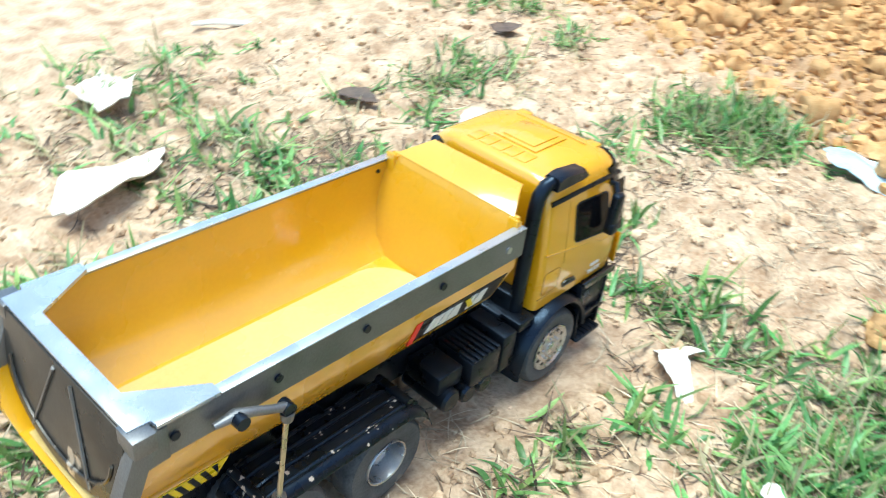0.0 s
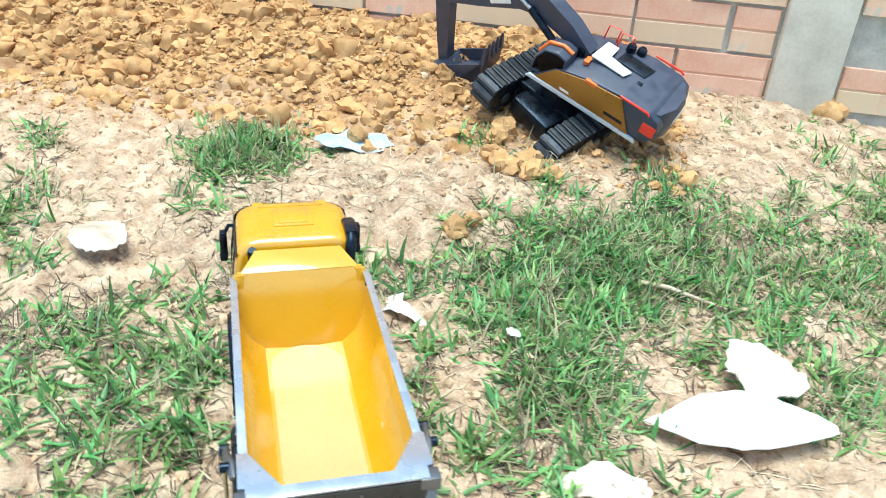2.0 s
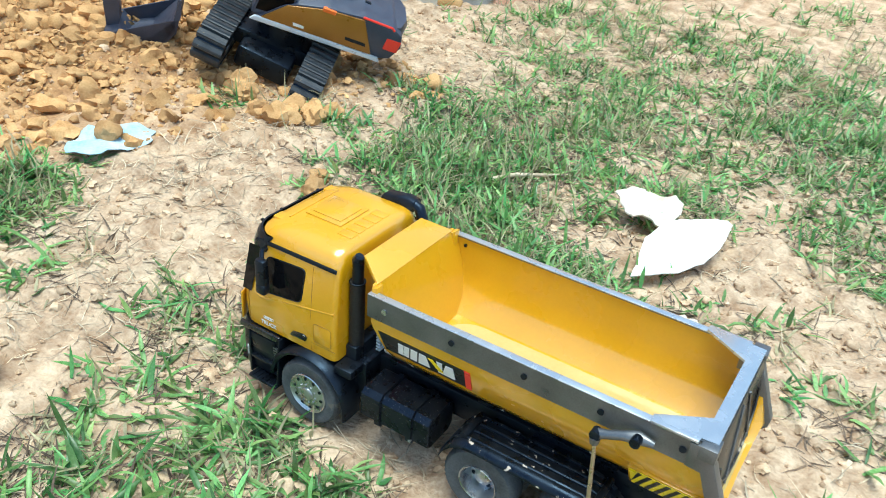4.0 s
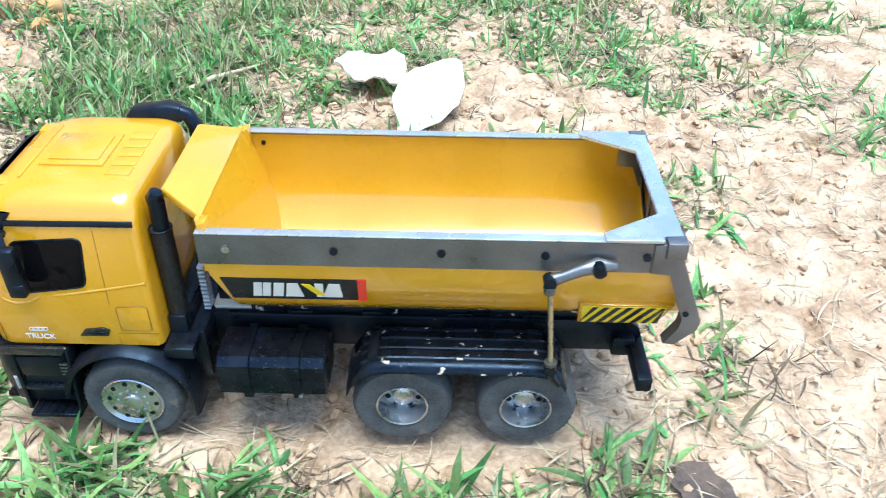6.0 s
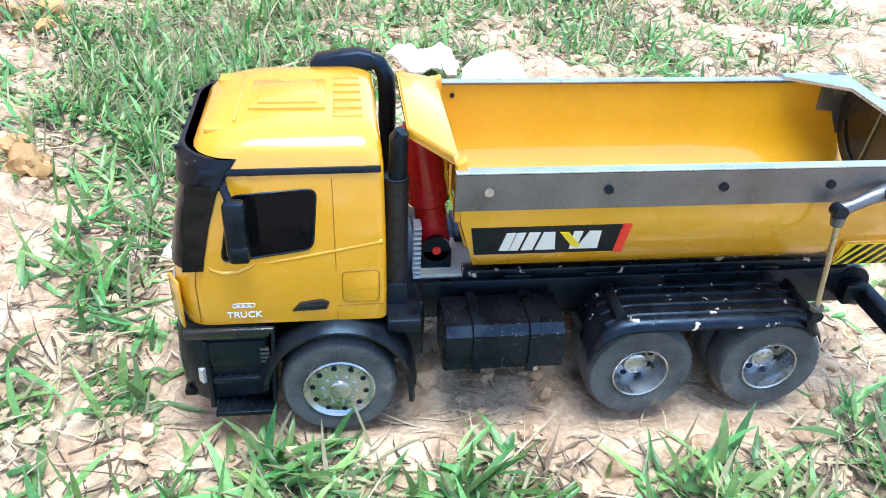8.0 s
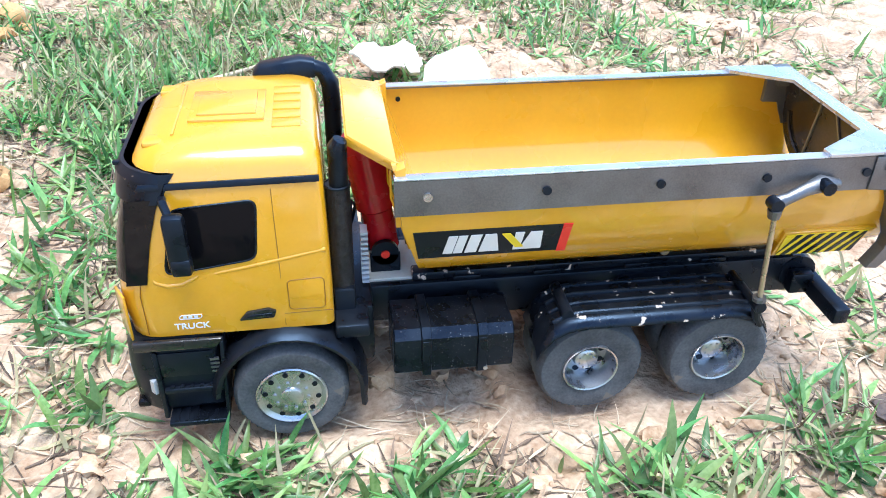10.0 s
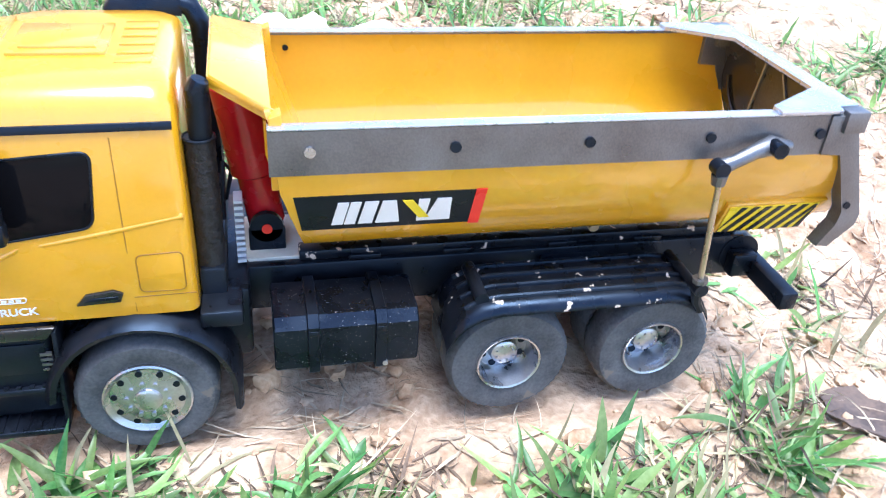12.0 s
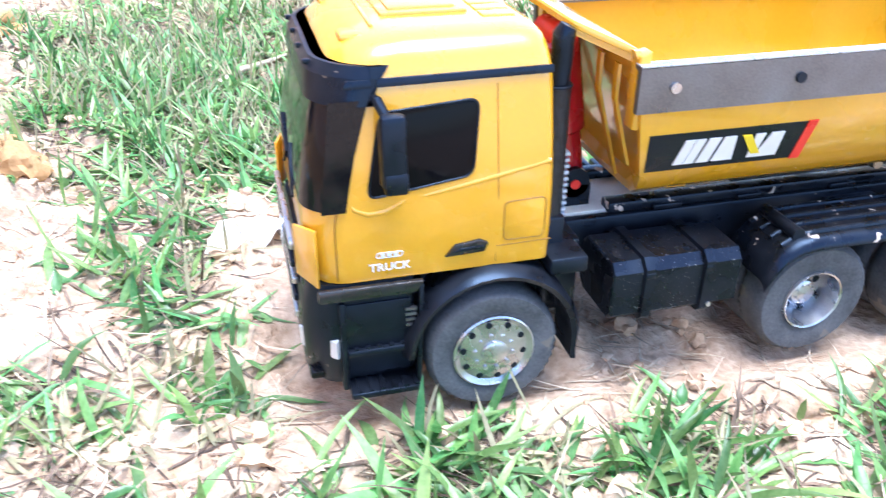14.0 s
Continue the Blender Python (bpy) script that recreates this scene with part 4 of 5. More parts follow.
    # tail plate with the cut-back opening
    ring = [(0.1960, -0.0800), (0.2360, -0.0800), (0.2360, -0.0740), (0.2500, -0.0740), (0.2500, 0.0740), (0.2360, 0.0740), (0.2360, 0.0800), (0.1960, 0.0800), (0.1960, 0.0705), (0.2380, 0.0460), (0.2380, -0.0460), (0.1960, -0.0705)]
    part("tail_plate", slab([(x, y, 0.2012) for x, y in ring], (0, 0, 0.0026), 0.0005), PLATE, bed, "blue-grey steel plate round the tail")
    # bed floor: glossy, with the sky's pale sheen painted into its yellow
    part("bed_floor", slab([(0.2620, -0.0400, 0.1214)] + [(-0.0200 - 0.0340 * math.cos(a), 0.0400 * math.sin(a), 0.1214) for a in (radians(15 * k - 90) for k in range(13))] + [(0.2620, 0.0400, 0.1214)], (0, 0, 0.0008)), FLOORYEL, bed, "shiny yellow bed floor with pale sky sheen in its paint")
    # tailgate: dark steel plate with a rounded foot, hung inside the flared tail
    gx = lambda z: 0.2470 + (0.2 - z) * 0.12
    foot = [(-0.0715, 0.2000), (-0.0710, 0.1660)] + [(-0.0700 * math.cos(a), 0.1640 - 0.0410 * math.sin(a)) for a in (radians(10 * k) for k in range(1, 18))] + [(0.0710, 0.1660), (0.0715, 0.2000)]
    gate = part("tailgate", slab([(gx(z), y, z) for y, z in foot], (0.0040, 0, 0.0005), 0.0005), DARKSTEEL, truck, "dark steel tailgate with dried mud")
    ridge = [(y * 0.86, 0.2 - (0.2 - z) * 0.86) for y, z in foot[1:-1]]
    for side in (0.0048, -0.0006):
        part("gate_ridge", tube([(gx(z) + side, y, z) for y, z in ridge], 0.0012, 6), DARKSTEEL, gate)
        for a, b in (((-0.004, 0.196), (-0.034, 0.134)), ((0.016, 0.196), (0.036, 0.134))):
            part("gate_rib", tube([(gx(a[1]) + side, *a), (gx(b[1]) + side, *b)], 0.0013, 6), STEEL, gate)


def build_behind_cab():
    base, top = Vector((-0.0880, 0, 0.1080)), Vector((-0.1040, 0, 0.2120))
    d = top - base
    at = lambda f: tuple(base + d * f)
    ram = part("tipping_ram", tube([at(-0.02), at(0.30), at(0.31)], [0.0115, 0.0115, 0.0135], 20), RED, truck, "dark red telescopic tipping ram", smooth=40)
    part("ram_sleeve", tube([at(0.30), at(0.32), at(0.84), at(0.86)], [0.0120, 0.0145, 0.0145, 0.0125], 20), RED, ram)
    part("ram_top", tube([tuple(Vector(at(0.88)) + Vector((0, -0.017, 0))), tuple(Vector(at(0.88)) + Vector((0, 0.017, 0)))], 0.0070, 16), BRIGHTRED, ram)
    for s in SIDES:
        bracket = part("ram_bracket", block(-0.0990, -0.0770, s * 0.0125, s * 0.0165, 0.0920, 0.1080, 0.001), BLACK, ram)
        part("bracket_eye", disc(0.0100, s * 0.0125, s * 0.0165, (-0.0880, 0, 0.1085), 16), BLACK, ram)
        part("ram_pin", disc(0.0032, s * 0.0160, s * 0.0176, (-0.0880, 0, 0.1080), 12), BRIGHTRED, ram)
    pipe = part("exhaust_pipe", tube([(-0.1195, -0.0500, 0.170), (-0.1185, -0.0510, 0.2050), (-0.1185, -0.0515, 0.2130), (-0.1165, -0.0520, 0.2175)], [0.0060, 0.0060, 0.0062, 0.0045], 14), BLACK, truck, "black exhaust stack with a mesh sleeve", smooth=60)
    sleeve = []
    for j in range(62):
        z = 0.0860 + 0.1000 * j / 61
        sleeve.append([(-0.1200 + r * math.cos(a), -0.0500 + r * math.sin(a), z) for a, r in ((2 * math.pi * k / 28, 0.0082 if (k + j) % 2 else 0.0075) for k in range(28))])
    part("exhaust_sleeve", loft(sleeve), MESH, pipe, "black perforated sleeve", smooth=15)
    for z in (0.0862, 0.1858):
        part("sleeve_ring", lathe([(0.0078, -0.0010), (0.0088, -0.0006), (0.0088, 0.0006), (0.0078, 0.0010)], 20), BLACK, pipe, m=Matrix.Translation((-0.1200, -0.0500, z)) @ pose(0, 0, 0, 90, 0, 0))
    duct = part("air_intake", tube([(-0.1190, 0.0610, 0.0800), (-0.1190, 0.0615, 0.1400), (-0.1190, 0.0620, 0.1950), (-0.1200, 0.0625, 0.2100), (-0.1250, 0.0640, 0.2190), (-0.1360, 0.0650, 0.2225)], [0.0066, 0.0066, 0.0066, 0.0066, 0.0062, 0.0058], 12), BLACK, truck, "black air intake bending over the cab's corner", smooth=60)
    part("intake_head", loft([[(x, y, z) for y, z in ((0.0590, z0), (0.0730, z0), (0.0740, z1 - 0.002), (0.0710, z1), (0.0605, z1), (0.0585, z1 - 0.002))] for x, z0, z1 in ((-0.1740, 0.2160, 0.2200), (-0.1690, 0.2150, 0.2250), (-0.1400, 0.2150, 0.2290), (-0.1300, 0.2150, 0.2270))]), BLACK, duct, smooth=50)
    part("cable", tube([(-0.1120, 0.020, 0.110), (-0.1070, 0.010, 0.135), (-0.1110, -0.008, 0.150), (-0.1130, -0.014, 0.115)], 0.0014, 6), BLACK, truck)


build_cab()
build_front()
build_wheels()
build_chassis()
build_bed()
build_behind_cab()


# ---- toy excavator, tilted on the edge of the heap ----
EX_U, EX_V, EX_W = Vector((0.6492, 0.6834, -0.3338)), Vector((-0.6103, 0.7300, 0.3077)), Vector((0.4540, 0.0040, 0.8910))
EX_M = Matrix(((EX_U.x, EX_V.x, EX_W.x, -0.8409), (EX_U.y, EX_V.y, EX_W.y, 0.5386), (EX_U.z, EX_V.z, EX_W.z, 0.1842), (0, 0, 0, 1)))


def build_excavator():
    """Local axes: x to the tail, y across to the far flank, z up from the turntable."""
    ex = thing("excavator", "dark grey and bronze toy excavator tilted on the clay heap", "toy excavator", m=EX_M)
    prof = [(0.010, 0.0), (0.052, 0.046), (0.075, 0.058), (0.135, 0.074), (0.205, 0.080), (0.268, 0.078), (0.290, 0.066), (0.298, 0.040), (0.286, 0.008), (0.262, 0.0)]
    body = part("house", slab([(x, 0.004, z) for x, z in prof], (0, 0.152, 0), 0.004), EXGREY, ex, "dark grey excavator house")
    for y0, t in ((0.0035, -0.0035), (0.1565, 0.0035)):
        flank = part("flank_panel", slab([(0.018, y0, 0.006), (0.058, y0, 0.050), (0.130, y0, 0.069), (0.205, y0, 0.076), (0.246, y0, 0.006)], (0, t, 0), 0.001), BRONZE, body, "bronze flank panel")
        part("sill_trim", slab([(-0.002, y0, -0.004), (0.006, y0, 0.006), (0.262, y0, 0.005), (0.268, y0, -0.004)], (0, t * 1.6, 0), 0.001), SILVER, body, "pale silver sill")
        part("flank_lettering", slab([(0.185, y0 + t, 0.020), (0.228, y0 + t, 0.020), (0.225, y0 + t, 0.027), (0.182, y0 + t, 0.027)], (0, t * 0.15, 0)), BLACK, flank)
        part("flank_badge", slab([(0.080, y0 + t, 0.012), (0.102, y0 + t, 0.012), (0.100, y0 + t, 0.018), (0.078, y0 + t, 0.018)], (0, t * 0.15, 0)), WHITE, flank)
        part("red_pipe", tube([(0.200, y0 + t, 0.082), (0.262, y0 + t, 0.081), (0.268, y0 + t, 0.076)], 0.0024, 8), BRIGHTRED, body)
        part("orange_catch", block(0.122, 0.148, y0 + min(t, -t) * 1.2, y0 + max(t, -t) * 1.2, 0.064, 0.072, 0.001), ORANGE, body)
        part("tail_lamp", block(0.262, 0.2935, y0 + 0.016 * (1 if t < 0 else -1), y0 + t * 0.4, 0.026, 0.054, 0.003), BRIGHTRED, body, "red tail lamp")
    tail = [(0.262, 0.012), (0.290, 0.022), (0.306, 0.060), (0.306, 0.105), (0.290, 0.142), (0.262, 0.150)]
    part("counterweight", loft([[(x, y, z) for x, y in tail] for z in (0.004, 0.030, 0.062)] + [[(x - 0.006 * (x > 0.27), y, 0.074) for x, y in tail]]), EXGREY, body, "rounded dark counterweight", smooth=50)
    part("rear_plate", slab([(0.3065, 0.062, 0.030), (0.3065, 0.106, 0.030), (0.3065, 0.106, 0.048), (0.3065, 0.062, 0.048)], (0.001, 0, 0)), WHITE, body)
    # deck: white battery cover, dark well, two caps, red handrails
    part("white_cover", slab([(0.098, 0.062, 0.0745), (0.178, 0.052, 0.0800), (0.186, 0.074, 0.0800), (0.130, 0.086, 0.0770), (0.132, 0.122, 0.0770), (0.104, 0.124, 0.0750)], (0, 0, 0.004), 0.001), WHITE, body, "white cover on the deck")
    part("deck_well", slab([(0.142, 0.090, 0.0765), (0.212, 0.082, 0.0800), (0.220, 0.118, 0.0800), (0.146, 0.126, 0.0765)], (0, 0, 0.0025), 0.0008), BLACK, body)
    for x, y in ((0.150, 0.140), (0.172, 0.146)):
        part("deck_cap", tube([(x, y, 0.074), (x, y, 0.088), (x, y, 0.092)], [0.010, 0.010, 0.007], 14), BLACK, body)
    for x in (0.090, 0.122):
        part("handrail", tube([(x, 0.132, 0.072), (x, 0.136, 0.106), (x + 0.026, 0.140, 0.108), (x + 0.026, 0.140, 0.074)], 0.0018, 6), BRIGHTRED, body, "red handrail")
    part("deck_button", block(0.206, 0.218, 0.058, 0.066, 0.079, 0.082, 0.001), BLACK, body)
    for y in (0.046, 0.056):
        part("amber_cap", tube([(0.098, y, 0.066), (0.098, y, 0.074)], 0.006, 10), ORANGE, body)
    # operator's cab shell at the front
    cabp = [(-0.002, 0.004), (0.000, 0.040), (0.016, 0.072), (0.046, 0.082), (0.070, 0.076), (0.074, 0.010)]
    cabin = part("cabin", slab([(x, 0.060, z) for x, z in cabp], (0, -0.052, 0), 0.004), EXGREY, ex, "dark cabin with smoked glass")
    part("cabin_glass", slab([(x * 0.86 + 0.006, 0.0095, z * 0.80 + 0.012) for x, z in cabp], (0, -0.0025, 0), 0.001), GLASS, cabin)
    part("cabin_trim", tube([(x, 0.034, z + 0.003) for x, z in cabp[1:5]], 0.0045, 8), ORANGE, cabin)
    # boom, stick and bucket in the middle plane
    mid = 0.085
    def arm_loft(line, wide):
        rings = []
        for (x, z, h), (dx, dz) in line:
            n = Vector((-dz, 0, dx)).normalized()
            c = Vector((x, mid, z))
            rings.append([tuple(c + n * sh * h + Vector((0, sy * wide, 0))) for sh, sy in ((-1, -1), (1, -1), (1, 1), (-1, 1))])
        return loft(rings)
    boom = part("boom", arm_loft([((0.085, 0.060, 0.016), (-1, 0.6)), ((0.030, 0.090, 0.021), (-1, 0.5)), ((-0.040, 0.112, 0.026), (-1, 0.1)), ((-0.095, 0.100, 0.026), (-1, -0.5)), ((-0.180, 0.046, 0.020), (-1, -0.65)), ((-0.268, -0.004, 0.014), (-1, -0.6))], 0.018), EXGREY, ex, "dark grey boom")
    part("boom_lettering", slab([(-0.110, mid - 0.0185, 0.086), (-0.155, mid - 0.0185, 0.058), (-0.150, mid - 0.0185, 0.050), (-0.105, mid - 0.0185, 0.078)], (0, -0.0006, 0)), WHITE, boom)
    part("boom_ram", tube([(0.030, mid - 0.026, 0.050), (-0.060, mid - 0.024, 0.098)], 0.008, 12), BLACK, boom)
    part("boom_rod", tube([(-0.060, mid - 0.024, 0.098), (-0.090, mid - 0.022, 0.106)], 0.004, 10), CHROME, boom)
    part("boom_pivot", tube([(0.072, mid - 0.026, 0.066), (0.072, mid + 0.026, 0.066)], 0.012, 14), BLACK, boom)
    part("stick", arm_loft([((-0.285, 0.030, 0.012), (0.1, -1)), ((-0.268, -0.010, 0.020), (0.12, -1)), ((-0.248, -0.110, 0.016), (0.16, -1)), ((-0.232, -0.178, 0.012), (0.16, -1))], 0.014), EXGREY, ex, "dark grey stick")
    shell = [(-0.246, -0.180), (-0.242, -0.216), (-0.196, -0.226), (-0.147, -0.192), (-0.116, -0.128), (-0.118, -0.086), (-0.132, -0.106), (-0.160, -0.158), (-0.200, -0.182), (-0.222, -0.165)]
    bucket = part("bucket", slab([(x, mid - 0.040, z) for x, z in shell], (0, 0.080, 0), 0.0015), EXGREY, ex, "dark toothed bucket resting on the soil")
    for y in (mid - 0.040, mid + 0.037):
        part("bucket_cheek", slab([(x, y, z) for x, z in ((-0.222, -0.165), (-0.205, -0.214), (-0.150, -0.186), (-0.120, -0.122), (-0.124, -0.096))], (0, 0.003, 0)), EXGREY, bucket)
    for k in range(5):
        y = mid - 0.036 + 0.018 * k
        part("bucket_tooth", loft([[(-0.128, y - 0.005, -0.098), (-0.116, y - 0.005, -0.092), (-0.116, y + 0.005, -0.092), (-0.128, y + 0.005, -0.098)], [(-0.128, y - 0.002, -0.052), (-0.124, y - 0.002, -0.050), (-0.124, y + 0.002, -0.050), (-0.128, y + 0.002, -0.052)]]), EXGREY, bucket)
    # undercarriage, slewed across the house
    ax, pe = Vector((0.25, 0.968, 0)), Vector((-0.968, 0.25, 0))
    turn = Matrix(((ax.x, pe.x, 0, 0), (ax.y, pe.y, 0, 0), (0, 0, 1, 0), (0, 0, 0, 1)))
    part("turntable", tube([(0.075, 0.060, -0.050), (0.075, 0.060, 0.004)], 0.052, 24), BLACK, ex)
    # block added between the tracks to deepen the dark under the house
    part("belly_frame", block(-0.085, 0.085, -0.055, 0.055, -0.030, 0.020, 0.010), BLACK, ex, m=Matrix.Translation((0.068, 0.050, -0.078)) @ turn)
    part("lower_frame", slab([(-0.02, 0.02, -0.082), (0.17, 0.00, -0.082), (0.19, 0.10, -0.082), (0.00, 0.12, -0.082)], (0, 0, 0.036), 0.006), BLACK, ex)
    for cx, cy in ((0.164, 0.026), (-0.028, 0.074)):
        m = Matrix.Translation((cx, cy, -0.073)) @ turn
        half, r, wide = 0.098, 0.032, 0.027
        loop = []
        for k in range(9):
            a = radians(90 + 180 * k / 8)
            loop.append((-half + r * math.cos(a), r * math.sin(a)))
        for k in range(9):
            a = radians(-90 + 180 * k / 8)
            loop.append((half + r * math.cos(a), r * math.sin(a)))
        track = part("crawler_track", slab([(x, -wide, z) for x, z in loop], (0, 2 * wide, 0), 0.001), BLACK, ex, "black ribbed crawler track", m)
        length = 4 * half + 2 * math.pi * r
        for k in range(28):
            d = length * k / 28
            if d < 2 * half:
                p, a = (-half + d, r), 0.0
            elif d < 2 * half + math.pi * r:
                a = -(d - 2 * half) / r
                p = (half + r * math.sin(-a), r * math.cos(a))
            elif d < 4 * half + math.pi * r:
                p, a = (half - (d - 2 * half - math.pi * r), -r), math.pi
            else:
                a = math.pi - (d - 4 * half - math.pi * r) / r
                p = (-half + r * math.sin(-a), r * math.cos(a))
            part("track_shoe", shoe_me, TRACK, track, m=Matrix.Translation((p[0], 0, p[1])) @ Matrix.Rotation(-a, 4, "Y"))
        for k in range(5):
            part("track_roller", tube([(-0.08 + 0.04 * k, -wide - 0.002, -0.010), (-0.08 + 0.04 * k, wide + 0.002, -0.010)], 0.012, 12), STEEL, track)
    return ex


shoe_me = finish(loft([[(-0.0088, y, -0.001), (0.0088, y, -0.001), (0.0080, y, 0.0044), (0.0042, y, 0.0062), (0.0010, y, 0.0078), (-0.0044, y, 0.0078), (-0.0062, y, 0.0046), (-0.0084, y, 0.0034)] for y in (-0.0285, 0.0285)]), "track_shoe", TRACK, 20)
build_excavator()


# ---- loose things on the ground ----
def lump(r, seed, squash=(1, 1, 1), rough=0.35, sub=3):
    bm = bmesh.new()
    bmesh.ops.create_icosphere(bm, subdivisions=sub, radius=1)
    for v in bm.verts:
        n = v.co.normalized()
        q = n * 1.3 + Vector((seed * 3.1, seed * 1.7, seed))
        f = 1 + rough * noise.noise(q) + rough * 0.5 * noise.noise(q * 2.7) + rough * 0.28 * noise.noise(q * 6)
        v.co = Vector((n.x * squash[0], n.y * squash[1], n.z * squash[2])) * f * r
    return bm


def on_ground(x, y, up=0.0, rz=0.0, rx=0.0, ry=0.0):
    return pose(x, y, ground_h(x, y) + up, rx, ry, rz)


for k, (x, y, r) in enumerate(((-0.832, 0.500, 0.030), (-0.690, 0.455, 0.028), (-0.735, 0.440, 0.020), (-0.655, 0.505, 0.024), (-0.790, 0.470, 0.020), (-0.700, 0.500, 0.017),
                               (-0.480, 0.300, 0.022), (-0.500, 0.340, 0.015), (-0.640, 0.545, 0.018), (-0.930, 1.400, 0.040))):
    solid("clay_stone", lump(r, k + 1, (1.05, 0.95, 0.88), 0.50, 3), CLOD, "ochre lump of hard clay lying on the soil", "stone", on_ground(x, y, r * 0.45, 40 * k), "clay stones")


def leaf_sheet(name, outline, material, label, category, m, curl, thick=0.0016, seed=1, group="", crease=1.0):
    """A dry leaf or a scrap: an outline filled with rings, curled, rippled and thickened."""
    bm = bmesh.new()
    rings = []
    for f in (1.0, 0.9, 0.78, 0.64, 0.5, 0.36, 0.2, 0.08):
        ring = []
        for x, y in outline:
            q = Vector((x * f * 28, y * f * 28, seed))
            z = curl(x * f, y * f) + crease * (0.004 * noise.noise(q) + 0.0016 * noise.noise(q * 3))
            ring.append((x * f, y * f, z))
        rings.append(ring)
    top = [[bm.verts.new(p) for p in r] for r in rings]
    low = [[bm.verts.new((p[0], p[1], p[2] - thick)) for p in r] for r in rings]
    k = len(outline)
    for rows, flip in ((top, 1), (low, -1)):
        for r, s in zip(rows, rows[1:]):
            for i in range(k):
                j = (i + 1) % k
                bm.faces.new((r[i], r[j], s[j], s[i])[::flip])
        bm.faces.new(rows[-1][::flip])
    for i in range(k):
        j = (i + 1) % k
        bm.faces.new((top[0][i], low[0][i], low[0][j], top[0][j]))
    return solid(name, bm, material, label, category, m, group, smooth=60)


def ragged(pairs, n=5, amp=0.06, seed=3):
    rng = random.Random(seed)
    out = []
    for (x0, y0), (x1, y1) in zip(pairs, pairs[1:] + pairs[:1]):
        for k in range(n):
            f = k / n
            j = 1 + rng.uniform(-amp, amp)
            out.append(((x0 + (x1 - x0) * f) * j, (y0 + (y1 - y0) * f) * j))
    return out


# big white almond-shaped leaf propped on the grass
almond = [(-0.122, 0.004), (-0.088, 0.022), (-0.045, 0.046), (0.0, 0.052), (0.045, 0.046), (0.085, 0.026), (0.118, 0.006), (0.120, -0.004), (0.085, -0.018), (0.040, -0.034), (-0.010, -0.042), (-0.060, -0.032), (-0.098, -0.014)]
leaf_sheet("white_leaf", ragged(almond, 3, 0.015, 2), PALELEAF, "large white almond-shaped dry leaf lying on the grass", "leaf",
           pose(0.062, 0.537, 0.022, 10, -4, 72), lambda x, y: 0.10 * y * y / 0.05 - 0.25 * x * x, 0.002, 4)
crumple = [(0.055 * math.cos(a) * (1 + 0.16 * math.sin(3 * a)), 0.048 * math.sin(a) * (1 + 0.14 * math.cos(5 * a))) for a in (2 * math.pi * k / 14 for k in range(14))]
leaf_sheet("pale_bark_flake", ragged(crumple, 3, 0.07, 5), CHALK, "crumpled pale flake of bark on the grass", "bark",
           pose(-0.030, 0.622, 0.022, 10, 6, 30), lambda x, y: 0.006 * math.sin(90 * x) * math.cos(80 * y) + 0.004, 0.003, 7, crease=3.0)
strip = [(-0.058, 0.0), (-0.035, 0.022), (0.0, 0.030), (0.040, 0.024), (0.058, 0.004), (0.040, -0.020), (0.0, -0.026), (-0.036, -0.018)]
leaf_sheet("pale_bark_flake", ragged(strip, 4, 0.07, 8), CHALK, "small curled pale flake of bark on bare soil", "bark",
           on_ground(0.112, 0.328, 0.012, 62, 12, 0), lambda x, y: 0.006 * math.cos(70 * x) + 3 * y * y, 0.003, 9, crease=2.6)
scrap = [(-0.045, 0.022), (-0.020, 0.030), (-0.004, 0.006), (0.030, 0.012), (0.058, 0.004), (0.030, -0.010), (0.010, -0.026), (-0.022, -0.022)]
leaf_sheet("paper_scrap", ragged(scrap, 4, 0.08, 11), PALELEAF, "torn white paper scrap on the soil beside the cab", "paper",
           on_ground(-0.278, 0.166, 0.008, 40, -4, 0), lambda x, y: 0.012 * math.cos(60 * x + 20 * y), 0.0012, 12)
sheet = [(0.72 * u, 0.85 * v) for u, v in ((-0.105, -0.055), (-0.070, 0.030), (-0.030, 0.075), (0.005, 0.040), (0.060, 0.050), (0.110, 0.020), (0.085, -0.030), (0.030, -0.045), (-0.030, -0.070))]
leaf_sheet("crumpled_paper", ragged(sheet, 4, 0.08, 14), PAPER, "crumpled pale blue paper under a clod at the heap's foot", "paper",
           on_ground(-0.815, 0.175, 0.010, 62, 0, 3), lambda x, y: 0.008 * math.sin(40 * x) * math.sin(50 * y) + 0.004, 0.0012, 15)
solid("clay_stone", lump(0.019, 31, (1.2, 1, 0.9), 0.3, 3), CLOD, "ochre clod lying on pale blue paper", "stone", on_ground(-0.822, 0.182, 0.026, 10), "clay stones")
bagloop = [(0.054 * math.cos(a), 0.044 * math.sin(a)) for a in (2 * math.pi * k / 14 for k in range(14))]
leaf_sheet("plastic_bag", ragged(bagloop, 3, 0.06, 21), BAGSKIN, "whitish crumpled plastic bag half buried in the soil", "plastic bag",
           on_ground(-0.500, -0.280, 0.005, 15), lambda x, y: 0.012 - 3.0 * (x * x + y * y) + 0.003 * math.sin(60 * x) * math.cos(70 * y), 0.0015, 22)
bigleaf = [(-0.10, 0.012), (-0.05, 0.034), (0.02, 0.042), (0.08, 0.026), (0.10, -0.006), (0.05, -0.034), (-0.02, -0.028), (-0.07, -0.014)]
